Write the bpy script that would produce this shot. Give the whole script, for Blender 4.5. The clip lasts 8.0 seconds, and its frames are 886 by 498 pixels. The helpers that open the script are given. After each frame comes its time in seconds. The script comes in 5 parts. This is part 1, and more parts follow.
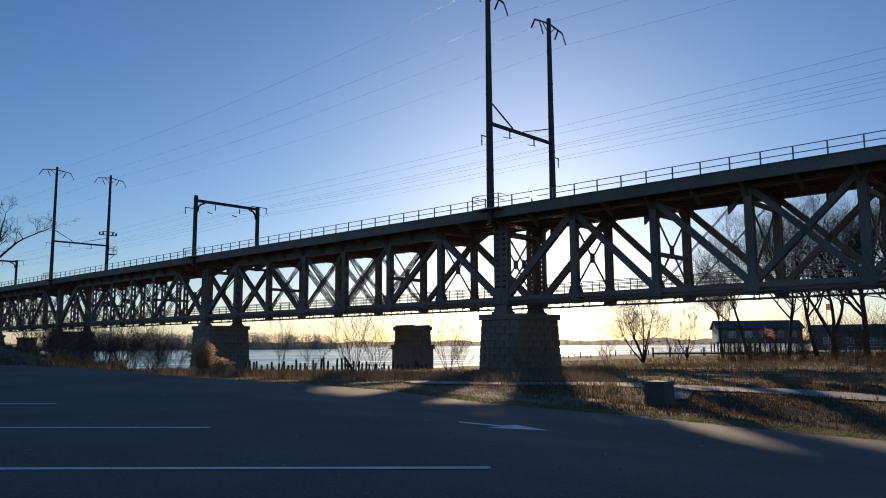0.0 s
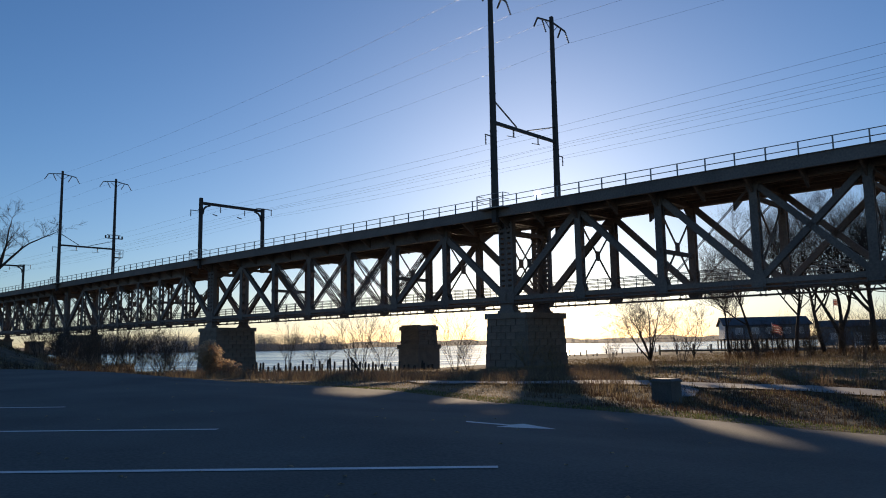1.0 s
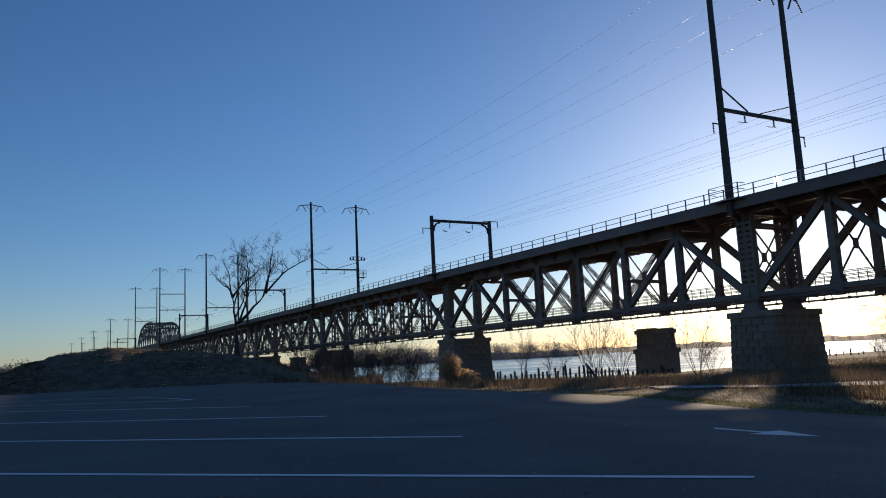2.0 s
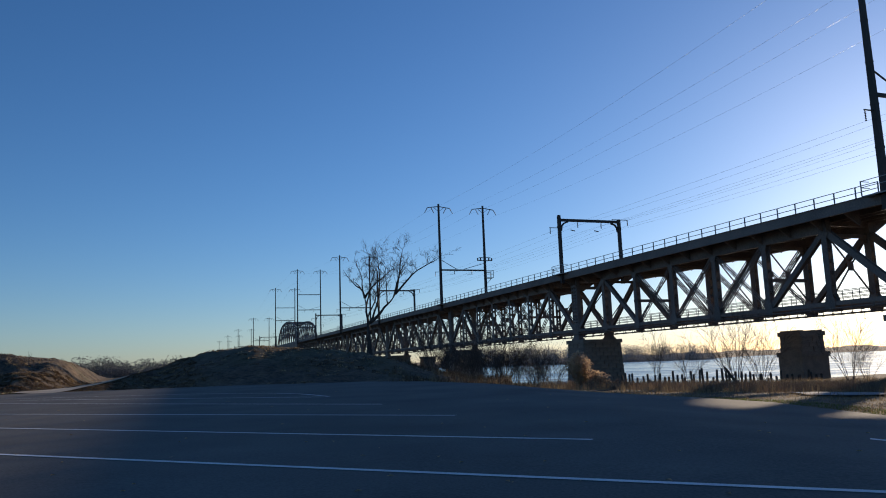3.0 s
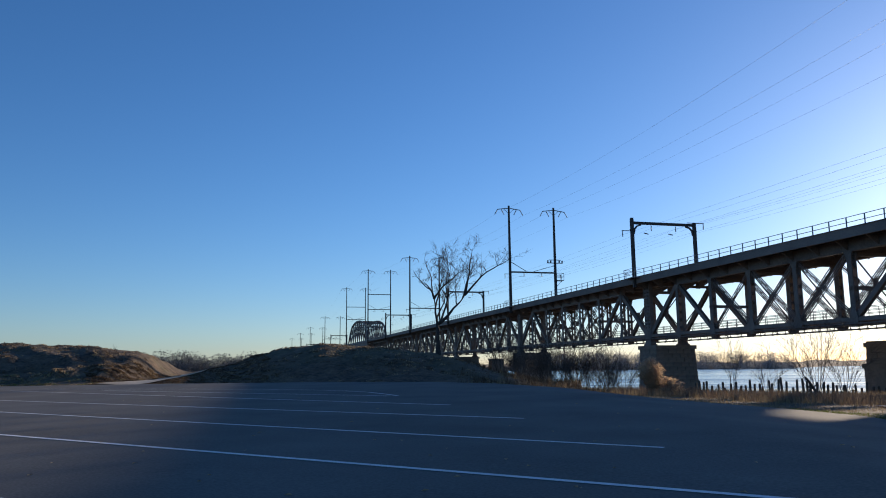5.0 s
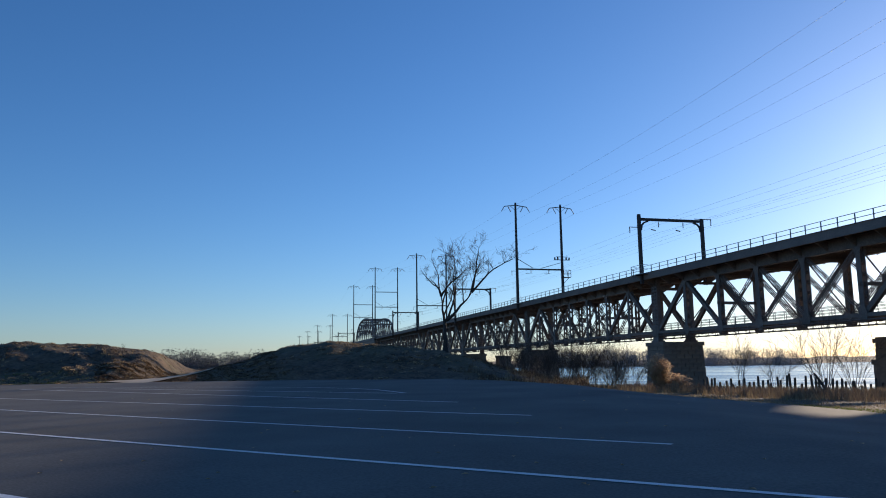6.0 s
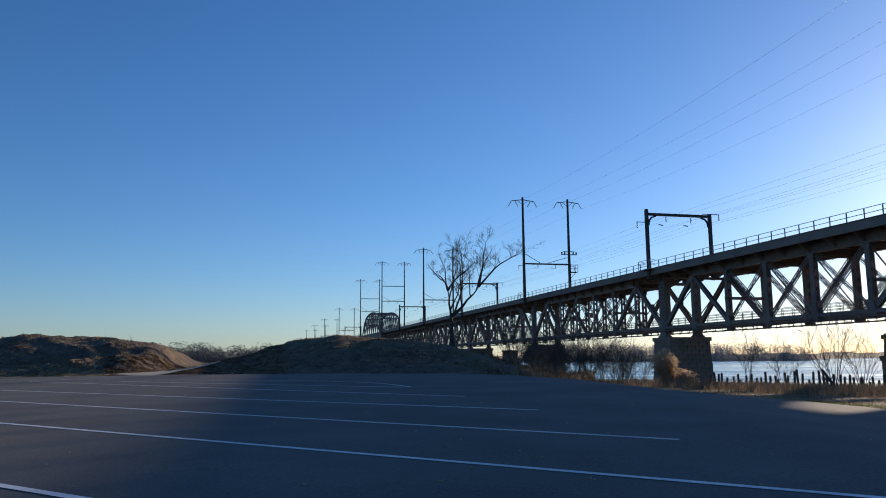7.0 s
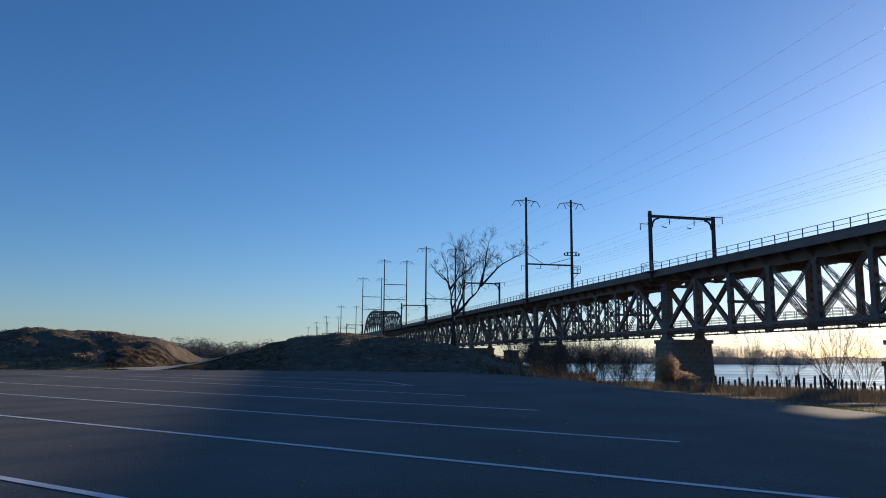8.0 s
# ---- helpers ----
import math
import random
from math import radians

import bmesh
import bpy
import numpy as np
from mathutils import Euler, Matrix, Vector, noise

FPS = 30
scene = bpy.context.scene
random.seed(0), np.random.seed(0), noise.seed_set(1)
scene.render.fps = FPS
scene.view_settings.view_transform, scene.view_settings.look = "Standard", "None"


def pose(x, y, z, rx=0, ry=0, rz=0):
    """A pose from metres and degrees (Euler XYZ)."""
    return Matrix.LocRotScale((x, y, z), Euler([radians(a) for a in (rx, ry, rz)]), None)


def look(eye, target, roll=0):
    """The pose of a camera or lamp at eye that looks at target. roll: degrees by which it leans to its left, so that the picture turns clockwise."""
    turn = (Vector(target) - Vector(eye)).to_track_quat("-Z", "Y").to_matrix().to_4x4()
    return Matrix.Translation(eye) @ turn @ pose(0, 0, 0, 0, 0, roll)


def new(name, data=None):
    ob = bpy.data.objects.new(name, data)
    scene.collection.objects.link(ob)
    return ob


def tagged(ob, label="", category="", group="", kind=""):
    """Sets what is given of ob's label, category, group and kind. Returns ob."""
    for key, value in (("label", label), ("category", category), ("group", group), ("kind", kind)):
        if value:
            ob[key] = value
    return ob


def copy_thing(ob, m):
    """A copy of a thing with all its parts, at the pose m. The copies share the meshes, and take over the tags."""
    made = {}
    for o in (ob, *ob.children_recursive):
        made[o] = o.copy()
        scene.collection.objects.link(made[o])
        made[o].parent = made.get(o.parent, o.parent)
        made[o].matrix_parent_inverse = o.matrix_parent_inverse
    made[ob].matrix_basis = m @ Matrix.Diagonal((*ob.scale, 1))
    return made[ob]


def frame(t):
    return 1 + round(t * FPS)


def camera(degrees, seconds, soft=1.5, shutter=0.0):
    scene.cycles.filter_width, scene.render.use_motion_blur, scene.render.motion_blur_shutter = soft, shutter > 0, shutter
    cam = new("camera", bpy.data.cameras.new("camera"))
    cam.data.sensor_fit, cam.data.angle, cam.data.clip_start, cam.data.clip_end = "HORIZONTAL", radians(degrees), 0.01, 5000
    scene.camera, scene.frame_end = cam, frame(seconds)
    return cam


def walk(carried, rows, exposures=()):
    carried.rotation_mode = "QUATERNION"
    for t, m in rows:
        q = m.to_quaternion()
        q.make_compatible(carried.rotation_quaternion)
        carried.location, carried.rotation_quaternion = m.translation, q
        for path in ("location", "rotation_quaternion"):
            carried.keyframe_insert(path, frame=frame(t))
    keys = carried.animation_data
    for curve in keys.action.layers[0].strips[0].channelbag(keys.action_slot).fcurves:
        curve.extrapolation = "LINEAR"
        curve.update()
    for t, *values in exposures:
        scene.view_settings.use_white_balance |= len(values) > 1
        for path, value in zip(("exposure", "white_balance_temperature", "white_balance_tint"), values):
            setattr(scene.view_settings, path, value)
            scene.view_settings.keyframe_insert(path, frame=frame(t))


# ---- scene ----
# camera: stands still at a car window's height and turns left
cam = camera(60.5, 8.0, soft=1.0)
EYE = 1.1
TURNS = [
    (0.0, -18.40, 7.16, -0.34), (0.5, -18.31, 7.14, -0.62), (1.0, -18.01, 7.14, -0.93),
    (1.1, -17.52, 7.22, -1.05), (1.2, -16.26, 7.35, -1.36), (1.3, -14.65, 7.44, -1.85),
    (1.5, -9.27, 7.76, -2.53), (2.0, -0.90, 8.21, -2.77), (2.2, 1.22, 8.38, -2.64),
    (3.3, 10.85, 8.73, -1.78), (3.5, 11.95, 8.83, -1.65), (4.0, 13.94, 8.89, -1.25),
    (4.5, 14.07, 8.84, -0.51), (4.7, 14.06, 8.88, -0.52), (5.8, 14.36, 8.72, -0.60),
    (6.0, 14.59, 8.67, -0.70), (6.5, 15.06, 8.38, -0.62), (7.0, 15.12, 8.25, -0.44),
    (7.5, 15.19, 8.23, 0.01), (8.0, 15.33, 8.18, 0.39),
]


def aim(yaw, pitch, roll):
    return pose(0, 0, EYE, 0, 0, yaw) @ pose(0, 0, 0, 90 + pitch) @ pose(0, 0, 0, 0, 0, roll)


walk(cam, [(t, aim(a, b, c)) for t, a, b, c in TURNS], [(0.0, 0.1, 6550, 18), (2.2, 0.02, 6300, 18), (3.5, 0.23, 5950, 18), (6.0, 0.42, 5900, 18), (8.0, 0.27, 5900, 18)])

# ---- light ----
SUN_AZ, SUN_EL = 25.3, 11.12
world = bpy.data.worlds.new("world")
scene.world = world
world.use_nodes = True
wn = world.node_tree.nodes
sky = wn.new("ShaderNodeTexSky")
sky.sky_type = "NISHITA"
sky.sun_disc = False
sky.sun_elevation = radians(SUN_EL)
sky.sun_rotation = radians(SUN_AZ)
sky.air_density, sky.dust_density, sky.ozone_density = 0.96, 0.29, 4.3
wn["Background"].inputs["Strength"].default_value = 0.102
deep = wn.new("ShaderNodeHueSaturation")
deep.inputs["Saturation"].default_value = 1.08
world.node_tree.links.new(sky.outputs[0], deep.inputs["Color"])
world.node_tree.links.new(deep.outputs[0], wn["Background"].inputs["Color"])
sun_way = Vector((math.sin(radians(SUN_AZ)) * math.cos(radians(SUN_EL)), math.cos(radians(SUN_AZ)) * math.cos(radians(SUN_EL)), math.sin(radians(SUN_EL))))
sun = new("sun", bpy.data.lights.new("sun", "SUN"))
sun.data.energy, sun.data.angle, sun.data.color = 4.5, radians(0.53), (1.0, 0.8, 0.52)
sun.matrix_world = look(sun_way * 100, (0, 0, 0))
# the sun's own disc, half a degree across, far beyond the hills
glow = bpy.data.materials.new("sun_surface")
glow.use_nodes = True
glow.node_tree.nodes["Principled BSDF"].inputs["Emission Color"].default_value = (1.0, 0.93, 0.8, 1)
glow.node_tree.nodes["Principled BSDF"].inputs["Emission Strength"].default_value = 300.0
ball = bmesh.new()
bmesh.ops.create_icosphere(ball, subdivisions=3, radius=4700 * math.tan(radians(0.265)))
disc = bpy.data.meshes.new("sun_disc")
ball.to_mesh(disc)
ball.free()
disc.materials.append(glow)
sun_ball = new("sun_disc", disc)
sun_ball.location = sun_way * 4700
sun_ball.visible_shadow = False
tagged(sun_ball, "low white winter sun just above the bridge", "sun", kind="structure")


# ---- materials ----
def mat(name, low, high, rough=0.8, metal=0.0, size=1.0, fine=None, bump=0.3, depth=0.02, each=0.0, spec=0.5, coord="Object", thin=0.0):
    """Two-scale mottled surface: low and high are its colours; size and fine the metres of stains and grain."""
    m = bpy.data.materials.new(name)
    m.use_nodes = True
    nt, nodes = m.node_tree, m.node_tree.nodes
    bsdf = nodes["Principled BSDF"]
    bsdf.inputs["Roughness"].default_value, bsdf.inputs["Metallic"].default_value = rough, metal
    bsdf.inputs["Specular IOR Level"].default_value = spec
    tc = nodes.new("ShaderNodeTexCoord")
    big, small = nodes.new("ShaderNodeTexNoise"), nodes.new("ShaderNodeTexNoise")
    big.inputs["Scale"].default_value, big.inputs["Detail"].default_value = 1 / size, 5
    small.inputs["Scale"].default_value, small.inputs["Detail"].default_value = 1 / (fine or size / 12), 6
    for n in (big, small):
        nt.links.new(tc.outputs[coord], n.inputs["Vector"])
    add = nodes.new("ShaderNodeMath")
    add.operation = "ADD"
    nt.links.new(big.outputs["Fac"], add.inputs[0])
    nt.links.new(small.outputs["Fac"], add.inputs[1])
    ramp = nodes.new("ShaderNodeMapRange")
    ramp.inputs["From Min"].default_value, ramp.inputs["From Max"].default_value = 0.7, 1.3
    nt.links.new(add.outputs[0], ramp.inputs["Value"])
    value = ramp.outputs[0]
    if each:
        info, more = nodes.new("ShaderNodeObjectInfo"), nodes.new("ShaderNodeMath")
        more.operation = "MULTIPLY_ADD"
        more.inputs[1].default_value, more.inputs[2].default_value = each, -each / 2
        nt.links.new(info.outputs["Random"], more.inputs[0])
        plus = nodes.new("ShaderNodeMath")
        plus.operation, plus.use_clamp = "ADD", True
        nt.links.new(value, plus.inputs[0])
        nt.links.new(more.outputs[0], plus.inputs[1])
        value = plus.outputs[0]
    mix = nodes.new("ShaderNodeMix")
    mix.data_type = "RGBA"
    mix.inputs["A"].default_value, mix.inputs["B"].default_value = (*low, 1), (*high, 1)
    nt.links.new(value, mix.inputs["Factor"])
    nt.links.new(mix.outputs["Result"], bsdf.inputs["Base Color"])
    b = nodes.new("ShaderNodeBump")
    b.inputs["Strength"].default_value, b.inputs["Distance"].default_value = bump, depth
    nt.links.new(small.outputs["Fac"], b.inputs["Height"])
    nt.links.new(b.outputs[0], bsdf.inputs["Normal"])
    if thin:
        # blades let light through
        leaf, both = nodes.new("ShaderNodeBsdfTranslucent"), nodes.new("ShaderNodeMixShader")
        both.inputs[0].default_value = thin
        nt.links.new(mix.outputs["Result"], leaf.inputs["Color"])
        nt.links.new(bsdf.outputs[0], both.inputs[1])
        nt.links.new(leaf.outputs[0], both.inputs[2])
        nt.links.new(both.outputs[0], nodes["Material Output"].inputs["Surface"])
    return m


STEEL = mat("painted_steel", (0.12, 0.1, 0.088), (0.24, 0.195, 0.165), 0.65, 0.2, 3.0, 0.15, 0.3, 0.01, 0.3)
POLE = mat("weathered_pole_steel", (0.038, 0.033, 0.031), (0.08, 0.068, 0.06), 0.7, 0.1, 2.0, 0.1, 0.3, 0.01)
RAIL = mat("galvanised_rail", (0.22, 0.22, 0.22), (0.36, 0.35, 0.33), 0.5, 0.6, 1.0, 0.05, 0.2, 0.004)
WIRE = mat("wire_copper", (0.03, 0.035, 0.035), (0.06, 0.065, 0.06), 0.5, 0.5, 1.0, 0.05, 0.1, 0.002)
INSUL = mat("brown_porcelain", (0.05, 0.025, 0.018), (0.09, 0.05, 0.03), 0.6, 0.0, 0.5, 0.05, 0.1, 0.003)
TIE = mat("creosoted_timber", (0.05, 0.041, 0.033), (0.13, 0.105, 0.08), 0.85, 0, 0.8, 0.06, 0.5, 0.01)
STONE = mat("pier_sandstone", (0.14, 0.11, 0.086), (0.26, 0.205, 0.158), 0.88, 0, 0.9, 0.1, 0.7, 0.03, 0.35)
MORTAR = mat("pier_core_mortar", (0.13, 0.105, 0.082), (0.23, 0.185, 0.145), 0.95, 0, 0.6, 0.05, 0.5, 0.01)
ASPHALT = mat("asphalt", (0.076, 0.073, 0.068), (0.155, 0.149, 0.138), 0.9, 0, 2.6, 0.03, 0.5, 0.004, spec=0.2)
LINE = mat("road_paint", (0.6, 0.6, 0.59), (0.85, 0.85, 0.83), 0.7, 0, 0.5, 0.03, 0.3, 0.002)
CONCRETE = mat("path_concrete", (0.18, 0.175, 0.17), (0.36, 0.35, 0.34), 0.9, 0, 1.4, 0.05, 0.4, 0.004, spec=0.2)
SAND = mat("sandy_track", (0.36, 0.265, 0.17), (0.62, 0.49, 0.34), 0.95, 0, 1.6, 0.08, 0.6, 0.02)
BARK = mat("bark", (0.026, 0.021, 0.018), (0.075, 0.06, 0.05), 0.9, 0, 0.5, 0.05, 0.7, 0.02, 0.3)
TWIG = mat("twig_bark", (0.042, 0.033, 0.027), (0.11, 0.083, 0.063), 0.85, 0, 0.5, 0.08, 0.3, 0.005, 0.3)
FIELD_GRASS = mat("brown_field_grass", (0.1, 0.07, 0.038), (0.27, 0.2, 0.105), 0.9, 0, 1.4, 0.1, 0.2, 0.005, thin=0.4)
STRAW = mat("dry_grass", (0.14, 0.1, 0.055), (0.4, 0.3, 0.17), 0.9, 0, 1.2, 0.1, 0.2, 0.005, thin=0.5)
RUST_WEED = mat("russet_weeds", (0.1, 0.068, 0.046), (0.25, 0.178, 0.12), 0.9, 0, 0.9, 0.1, 0.2, 0.005, thin=0.4)
DARK_WEED = mat("dead_dark_weeds", (0.055, 0.034, 0.021), (0.16, 0.1, 0.055), 0.9, 0, 0.9, 0.1, 0.2, 0.005, thin=0.3)
TUSSOCK = mat("bleached_tussock", (0.28, 0.2, 0.11), (0.55, 0.42, 0.25), 0.9, 0, 0.9, 0.1, 0.2, 0.005, thin=0.5)
PLUME = mat("tan_seed_plumes", (0.42, 0.29, 0.18), (0.7, 0.53, 0.36), 0.9, 0, 0.6, 0.06, 0.2, 0.005, thin=0.72)
TURF = mat("green_turf", (0.055, 0.075, 0.02), (0.2, 0.22, 0.06), 0.9, 0, 0.8, 0.06, 0.2, 0.005, thin=0.45)
# far woods: paler grey than bare twigs, distance haze painted into the colour
HAZED_WOOD = mat("haze_pale_far_woods", (0.24, 0.235, 0.235), (0.42, 0.4, 0.385), 0.95, 0, 12.0, 1.5, 0.3, 0.2)
INWOOD = mat("inland_bare_woods", (0.09, 0.085, 0.085), (0.2, 0.19, 0.18), 0.95, 0, 9.0, 1.0, 0.3, 0.2)
PILE = mat("wet_timber_pile", (0.03, 0.026, 0.022), (0.1, 0.085, 0.07), 0.8, 0, 0.6, 0.06, 0.6, 0.02, 0.4)
SIDING = mat("pale_siding", (0.55, 0.56, 0.56), (0.72, 0.73, 0.72), 0.7, 0, 2.0, 0.1, 0.2, 0.004)
SLATE_WALL = mat("blue_grey_siding", (0.14, 0.155, 0.175), (0.24, 0.255, 0.28), 0.75, 0, 2.0, 0.1, 0.2, 0.004)
SHINGLE = mat("dark_roof_shingle", (0.06, 0.062, 0.068), (0.12, 0.12, 0.13), 0.85, 0, 1.2, 0.1, 0.5, 0.01)
WHITE = mat("white_paint", (0.66, 0.66, 0.65), (0.82, 0.82, 0.8), 0.6, 0, 1.0, 0.08, 0.15, 0.003)
RED = mat("faded_red_cloth", (0.5, 0.16, 0.13), (0.66, 0.3, 0.25), 0.85, 0, 0.4, 0.05, 0.2, 0.004, thin=0.5)
CLOTH = mat("faded_white_cloth", (0.6, 0.58, 0.55), (0.78, 0.76, 0.72), 0.85, 0, 0.4, 0.05, 0.2, 0.004, thin=0.5)
BOX = mat("dark_painted_block", (0.05, 0.05, 0.048), (0.1, 0.098, 0.092), 0.6, 0, 0.5, 0.03, 0.2, 0.003)


def ground_material():
    m = mat("rough_ground", (0.022, 0.015, 0.01), (0.17, 0.115, 0.068), 0.95, 0, 0.9, 0.2, 1.0, 0.15)
    nt, nodes = m.node_tree, m.node_tree.nodes
    tc = next(n for n in nodes if n.type == "TEX_COORD")
    n = nodes.new("ShaderNodeTexNoise")
    n.inputs["Scale"].default_value, n.inputs["Detail"].default_value = 0.13, 4
    nt.links.new(tc.outputs["Object"], n.inputs["Vector"])
    r = nodes.new("ShaderNodeMapRange")
    r.inputs["From Min"].default_value, r.inputs["From Max"].default_value = 0.48, 0.66
    r.inputs["To Max"].default_value = 0.4
    nt.links.new(n.outputs["Fac"], r.inputs["Value"])
    mix = nodes.new("ShaderNodeMix")
    mix.data_type = "RGBA"
    mix.inputs["B"].default_value = (0.085, 0.09, 0.032, 1)
    bsdf = nodes["Principled BSDF"]
    old = bsdf.inputs["Base Color"].links[0].from_socket
    nt.links.new(old, mix.inputs["A"])
    nt.links.new(r.outputs[0], mix.inputs["Factor"])
    nt.links.new(mix.outputs["Result"], bsdf.inputs["Base Color"])
    return m


def water_material():
    """Small ripples everywhere, with long wind streaks where they are steeper."""
    m = mat("river_water", (0.012, 0.02, 0.022), (0.02, 0.03, 0.032), 0.1, 0, 30.0, 1.1, 0.9, 0.12)
    nt, nodes = m.node_tree, m.node_tree.nodes
    tc = next(n for n in nodes if n.type == "TEX_COORD")
    bump = next(n for n in nodes if n.type == "BUMP")
    turn, streak, span = nodes.new("ShaderNodeMapping"), nodes.new("ShaderNodeTexNoise"), nodes.new("ShaderNodeMapRange")
    turn.inputs["Scale"].default_value = (0.012, 0.07, 1)
    turn.inputs["Rotation"].default_value = (0, 0, radians(-8))
    streak.inputs["Scale"].default_value, streak.inputs["Detail"].default_value = 1.0, 5
    nt.links.new(tc.outputs["Object"], turn.inputs["Vector"])
    nt.links.new(turn.outputs[0], streak.inputs["Vector"])
    nt.links.new(streak.outputs["Fac"], span.inputs["Value"])
    span.inputs["From Min"].default_value, span.inputs["From Max"].default_value = 0.35, 0.65
    span.inputs["To Min"].default_value, span.inputs["To Max"].default_value = 0.25, 1.0
    nt.links.new(span.outputs[0], bump.inputs["Strength"])
    gloss = nodes.new("ShaderNodeMapRange")
    gloss.inputs["To Min"].default_value, gloss.inputs["To Max"].default_value = 0.08, 0.26
    nt.links.new(span.outputs[0], gloss.inputs["Value"])
    nt.links.new(gloss.outputs[0], nodes["Principled BSDF"].inputs["Roughness"])
    return m


def glass_material():
    m = bpy.data.materials.new("sky_pale_glass")
    m.use_nodes = True
    b = m.node_tree.nodes["Principled BSDF"]
    # pale base colour stands in for bright sky mirrored in the panes
    b.inputs["Base Color"].default_value = (0.42, 0.44, 0.46, 1)
    b.inputs["Roughness"].default_value = 0.05
    return m


GROUND, WATER, GLASS = ground_material(), water_material(), glass_material()


# ---- mesh helpers ----
class Geo:
    """Collects boxes, beams and tubes into one mesh."""

    def __init__(self):
        self.v, self.f = [], []

    def add(self, verts, faces):
        k = len(self.v)
        self.v.extend(tuple(p) for p in verts)
        self.f.extend(tuple(k + i for i in q) for q in faces)
        return self

    def hexa(self, p):
        return self.add(p, ((0, 3, 2, 1), (4, 5, 6, 7), (0, 1, 5, 4), (1, 2, 6, 5), (2, 3, 7, 6), (3, 0, 4, 7)))

    def box(self, x0, y0, z0, x1, y1, z1):
        return self.hexa(((x0, y0, z0), (x1, y0, z0), (x1, y1, z0), (x0, y1, z0), (x0, y0, z1), (x1, y0, z1), (x1, y1, z1), (x0, y1, z1)))

    def frustum(self, lo, hi, z0, z1):
        a, b, c, e = lo
        g, h, i, j = hi
        return self.hexa(((a, b, z0), (c, b, z0), (c, e, z0), (a, e, z0), (g, h, z1), (i, h, z1), (i, j, z1), (g, j, z1)))

    def beam(self, a, b, w, h, up=(0, 0, 1), w2=None, h2=None):
        """A bar from a to b, w wide and h deep (along up)."""
        a, b = Vector(a), Vector(b)
        way = (b - a).normalized()
        side = way.cross(Vector(up))
        if side.length < 1e-4:
            side = way.cross(Vector((1, 0, 0)))
        side.normalize()
        top = side.cross(way)
        pts = []
        for p, ww, hh in ((a, w, h), (b, w2 or w, h2 or h)):
            pts += [p - side * ww / 2 - top * hh / 2, p + side * ww / 2 - top * hh / 2, p + side * ww / 2 + top * hh / 2, p - side * ww / 2 + top * hh / 2]
        return self.hexa(pts)

    def tube(self, pts, radii, n=6):
        pts = [Vector(p) for p in pts]
        base = len(self.v)
        for i, p in enumerate(pts):
            way = (pts[min(i + 1, len(pts) - 1)] - pts[max(i - 1, 0)]).normalized()
            side = way.cross(Vector((0.31, 0.17, 0.93)))
            if side.length < 0.05:
                side = way.cross(Vector((1, 0, 0)))
            side.normalize()
            top = side.cross(way)
            r = radii[i] if isinstance(radii, (list, tuple)) else radii
            for k in range(n):
                w = 2 * math.pi * k / n
                self.v.append(tuple(p + side * (r * math.cos(w)) + top * (r * math.sin(w))))
        for i in range(len(pts) - 1):
            for k in range(n):
                q = (k + 1) % n
                self.f.append((base + i * n + k, base + i * n + q, base + (i + 1) * n + q, base + (i + 1) * n + k))
        self.f.append(tuple(base + k for k in reversed(range(n))))
        self.f.append(tuple(base + (len(pts) - 1) * n + k for k in range(n)))
        return self

    def laced(self, a, b, w, h, up=(0, 0, 1), step=0.8):
        """A built-up bar: two flanges joined by zigzag lacing."""
        a, b = Vector(a), Vector(b)
        way = (b - a).normalized()
        side = way.cross(Vector(up)).normalized()
        top = side.cross(way)
        for s in (-1, 1):
            o = top * (s * (h / 2 - h * 0.09))
            self.beam(a + o, b + o, w, h * 0.18, up)
        n = max(2, int((b - a).length / step))
        for i in range(n):
            p, q = a.lerp(b, i / n), a.lerp(b, (i + 1) / n)
            s = 1 if i % 2 else -1
            for e in (-1,):
                o = side * (e * (w / 2 - 0.02))
                self.beam(p + top * (s * h * 0.3) + o, q - top * (s * h * 0.3) + o, 0.02, 0.05, up)
        return self

    def mesh(self, name):
        me = bpy.data.meshes.new(name)
        me.from_pydata(self.v, [], self.f)
        me.update()
        return me


def part(name, geo, material, parent, label="", kind=""):
    me = geo.mesh(name)
    me.materials.append(material)
    ob = new(name, me)
    ob.parent = parent
    return tagged(ob, label, kind=kind)


def piece(name, me, parent, m):
    """Another object on the same mesh, under its thing."""
    ob = new(name, me)
    ob.parent = parent
    ob.matrix_local = m
    return ob


def thing(name, m, label, category, group="", kind=""):
    ob = new(name)
    ob.matrix_world = m
    return tagged(ob, label, category, group, kind)


def single(name, geo, material, label, category, group="", kind="", m=None, smooth=False):
    me = geo.mesh(name)
    me.materials.append(material)
    if smooth:
        me.shade_smooth()
    ob = new(name, me)
    if m is not None:
        ob.matrix_world = m
    return tagged(ob, label, category, group, kind)


# ---- lie of the land ----
LOT = [(-70, 26), (-48, 30.5), (-34.6, 34.3), (-25.2, 36.1), (-15.2, 36), (-9, 34.5), (-5.9, 32), (-3, 27.8), (-0.95, 24.7), (0.7, 23.2), (2.2, 22.8), (3.7, 22.2), (5.1, 20.6), (5.7, 18.0), (6.2, 15.9),
       (7.3, 14.2), (8.2, 12.75), (8.7, 11.25), (9.2, 10), (9.9, 8.9), (13, 3), (18, -8), (23, -22), (-70, -22)]
SHORE = [(-900, 1150), (-420, 560), (-200, 320), (-100, 225), (-30, 160), (-4, 128), (4, 108), (24, 104), (44, 122), (66, 160), (92, 190), (140, 192), (330, 160), (900, 60)]
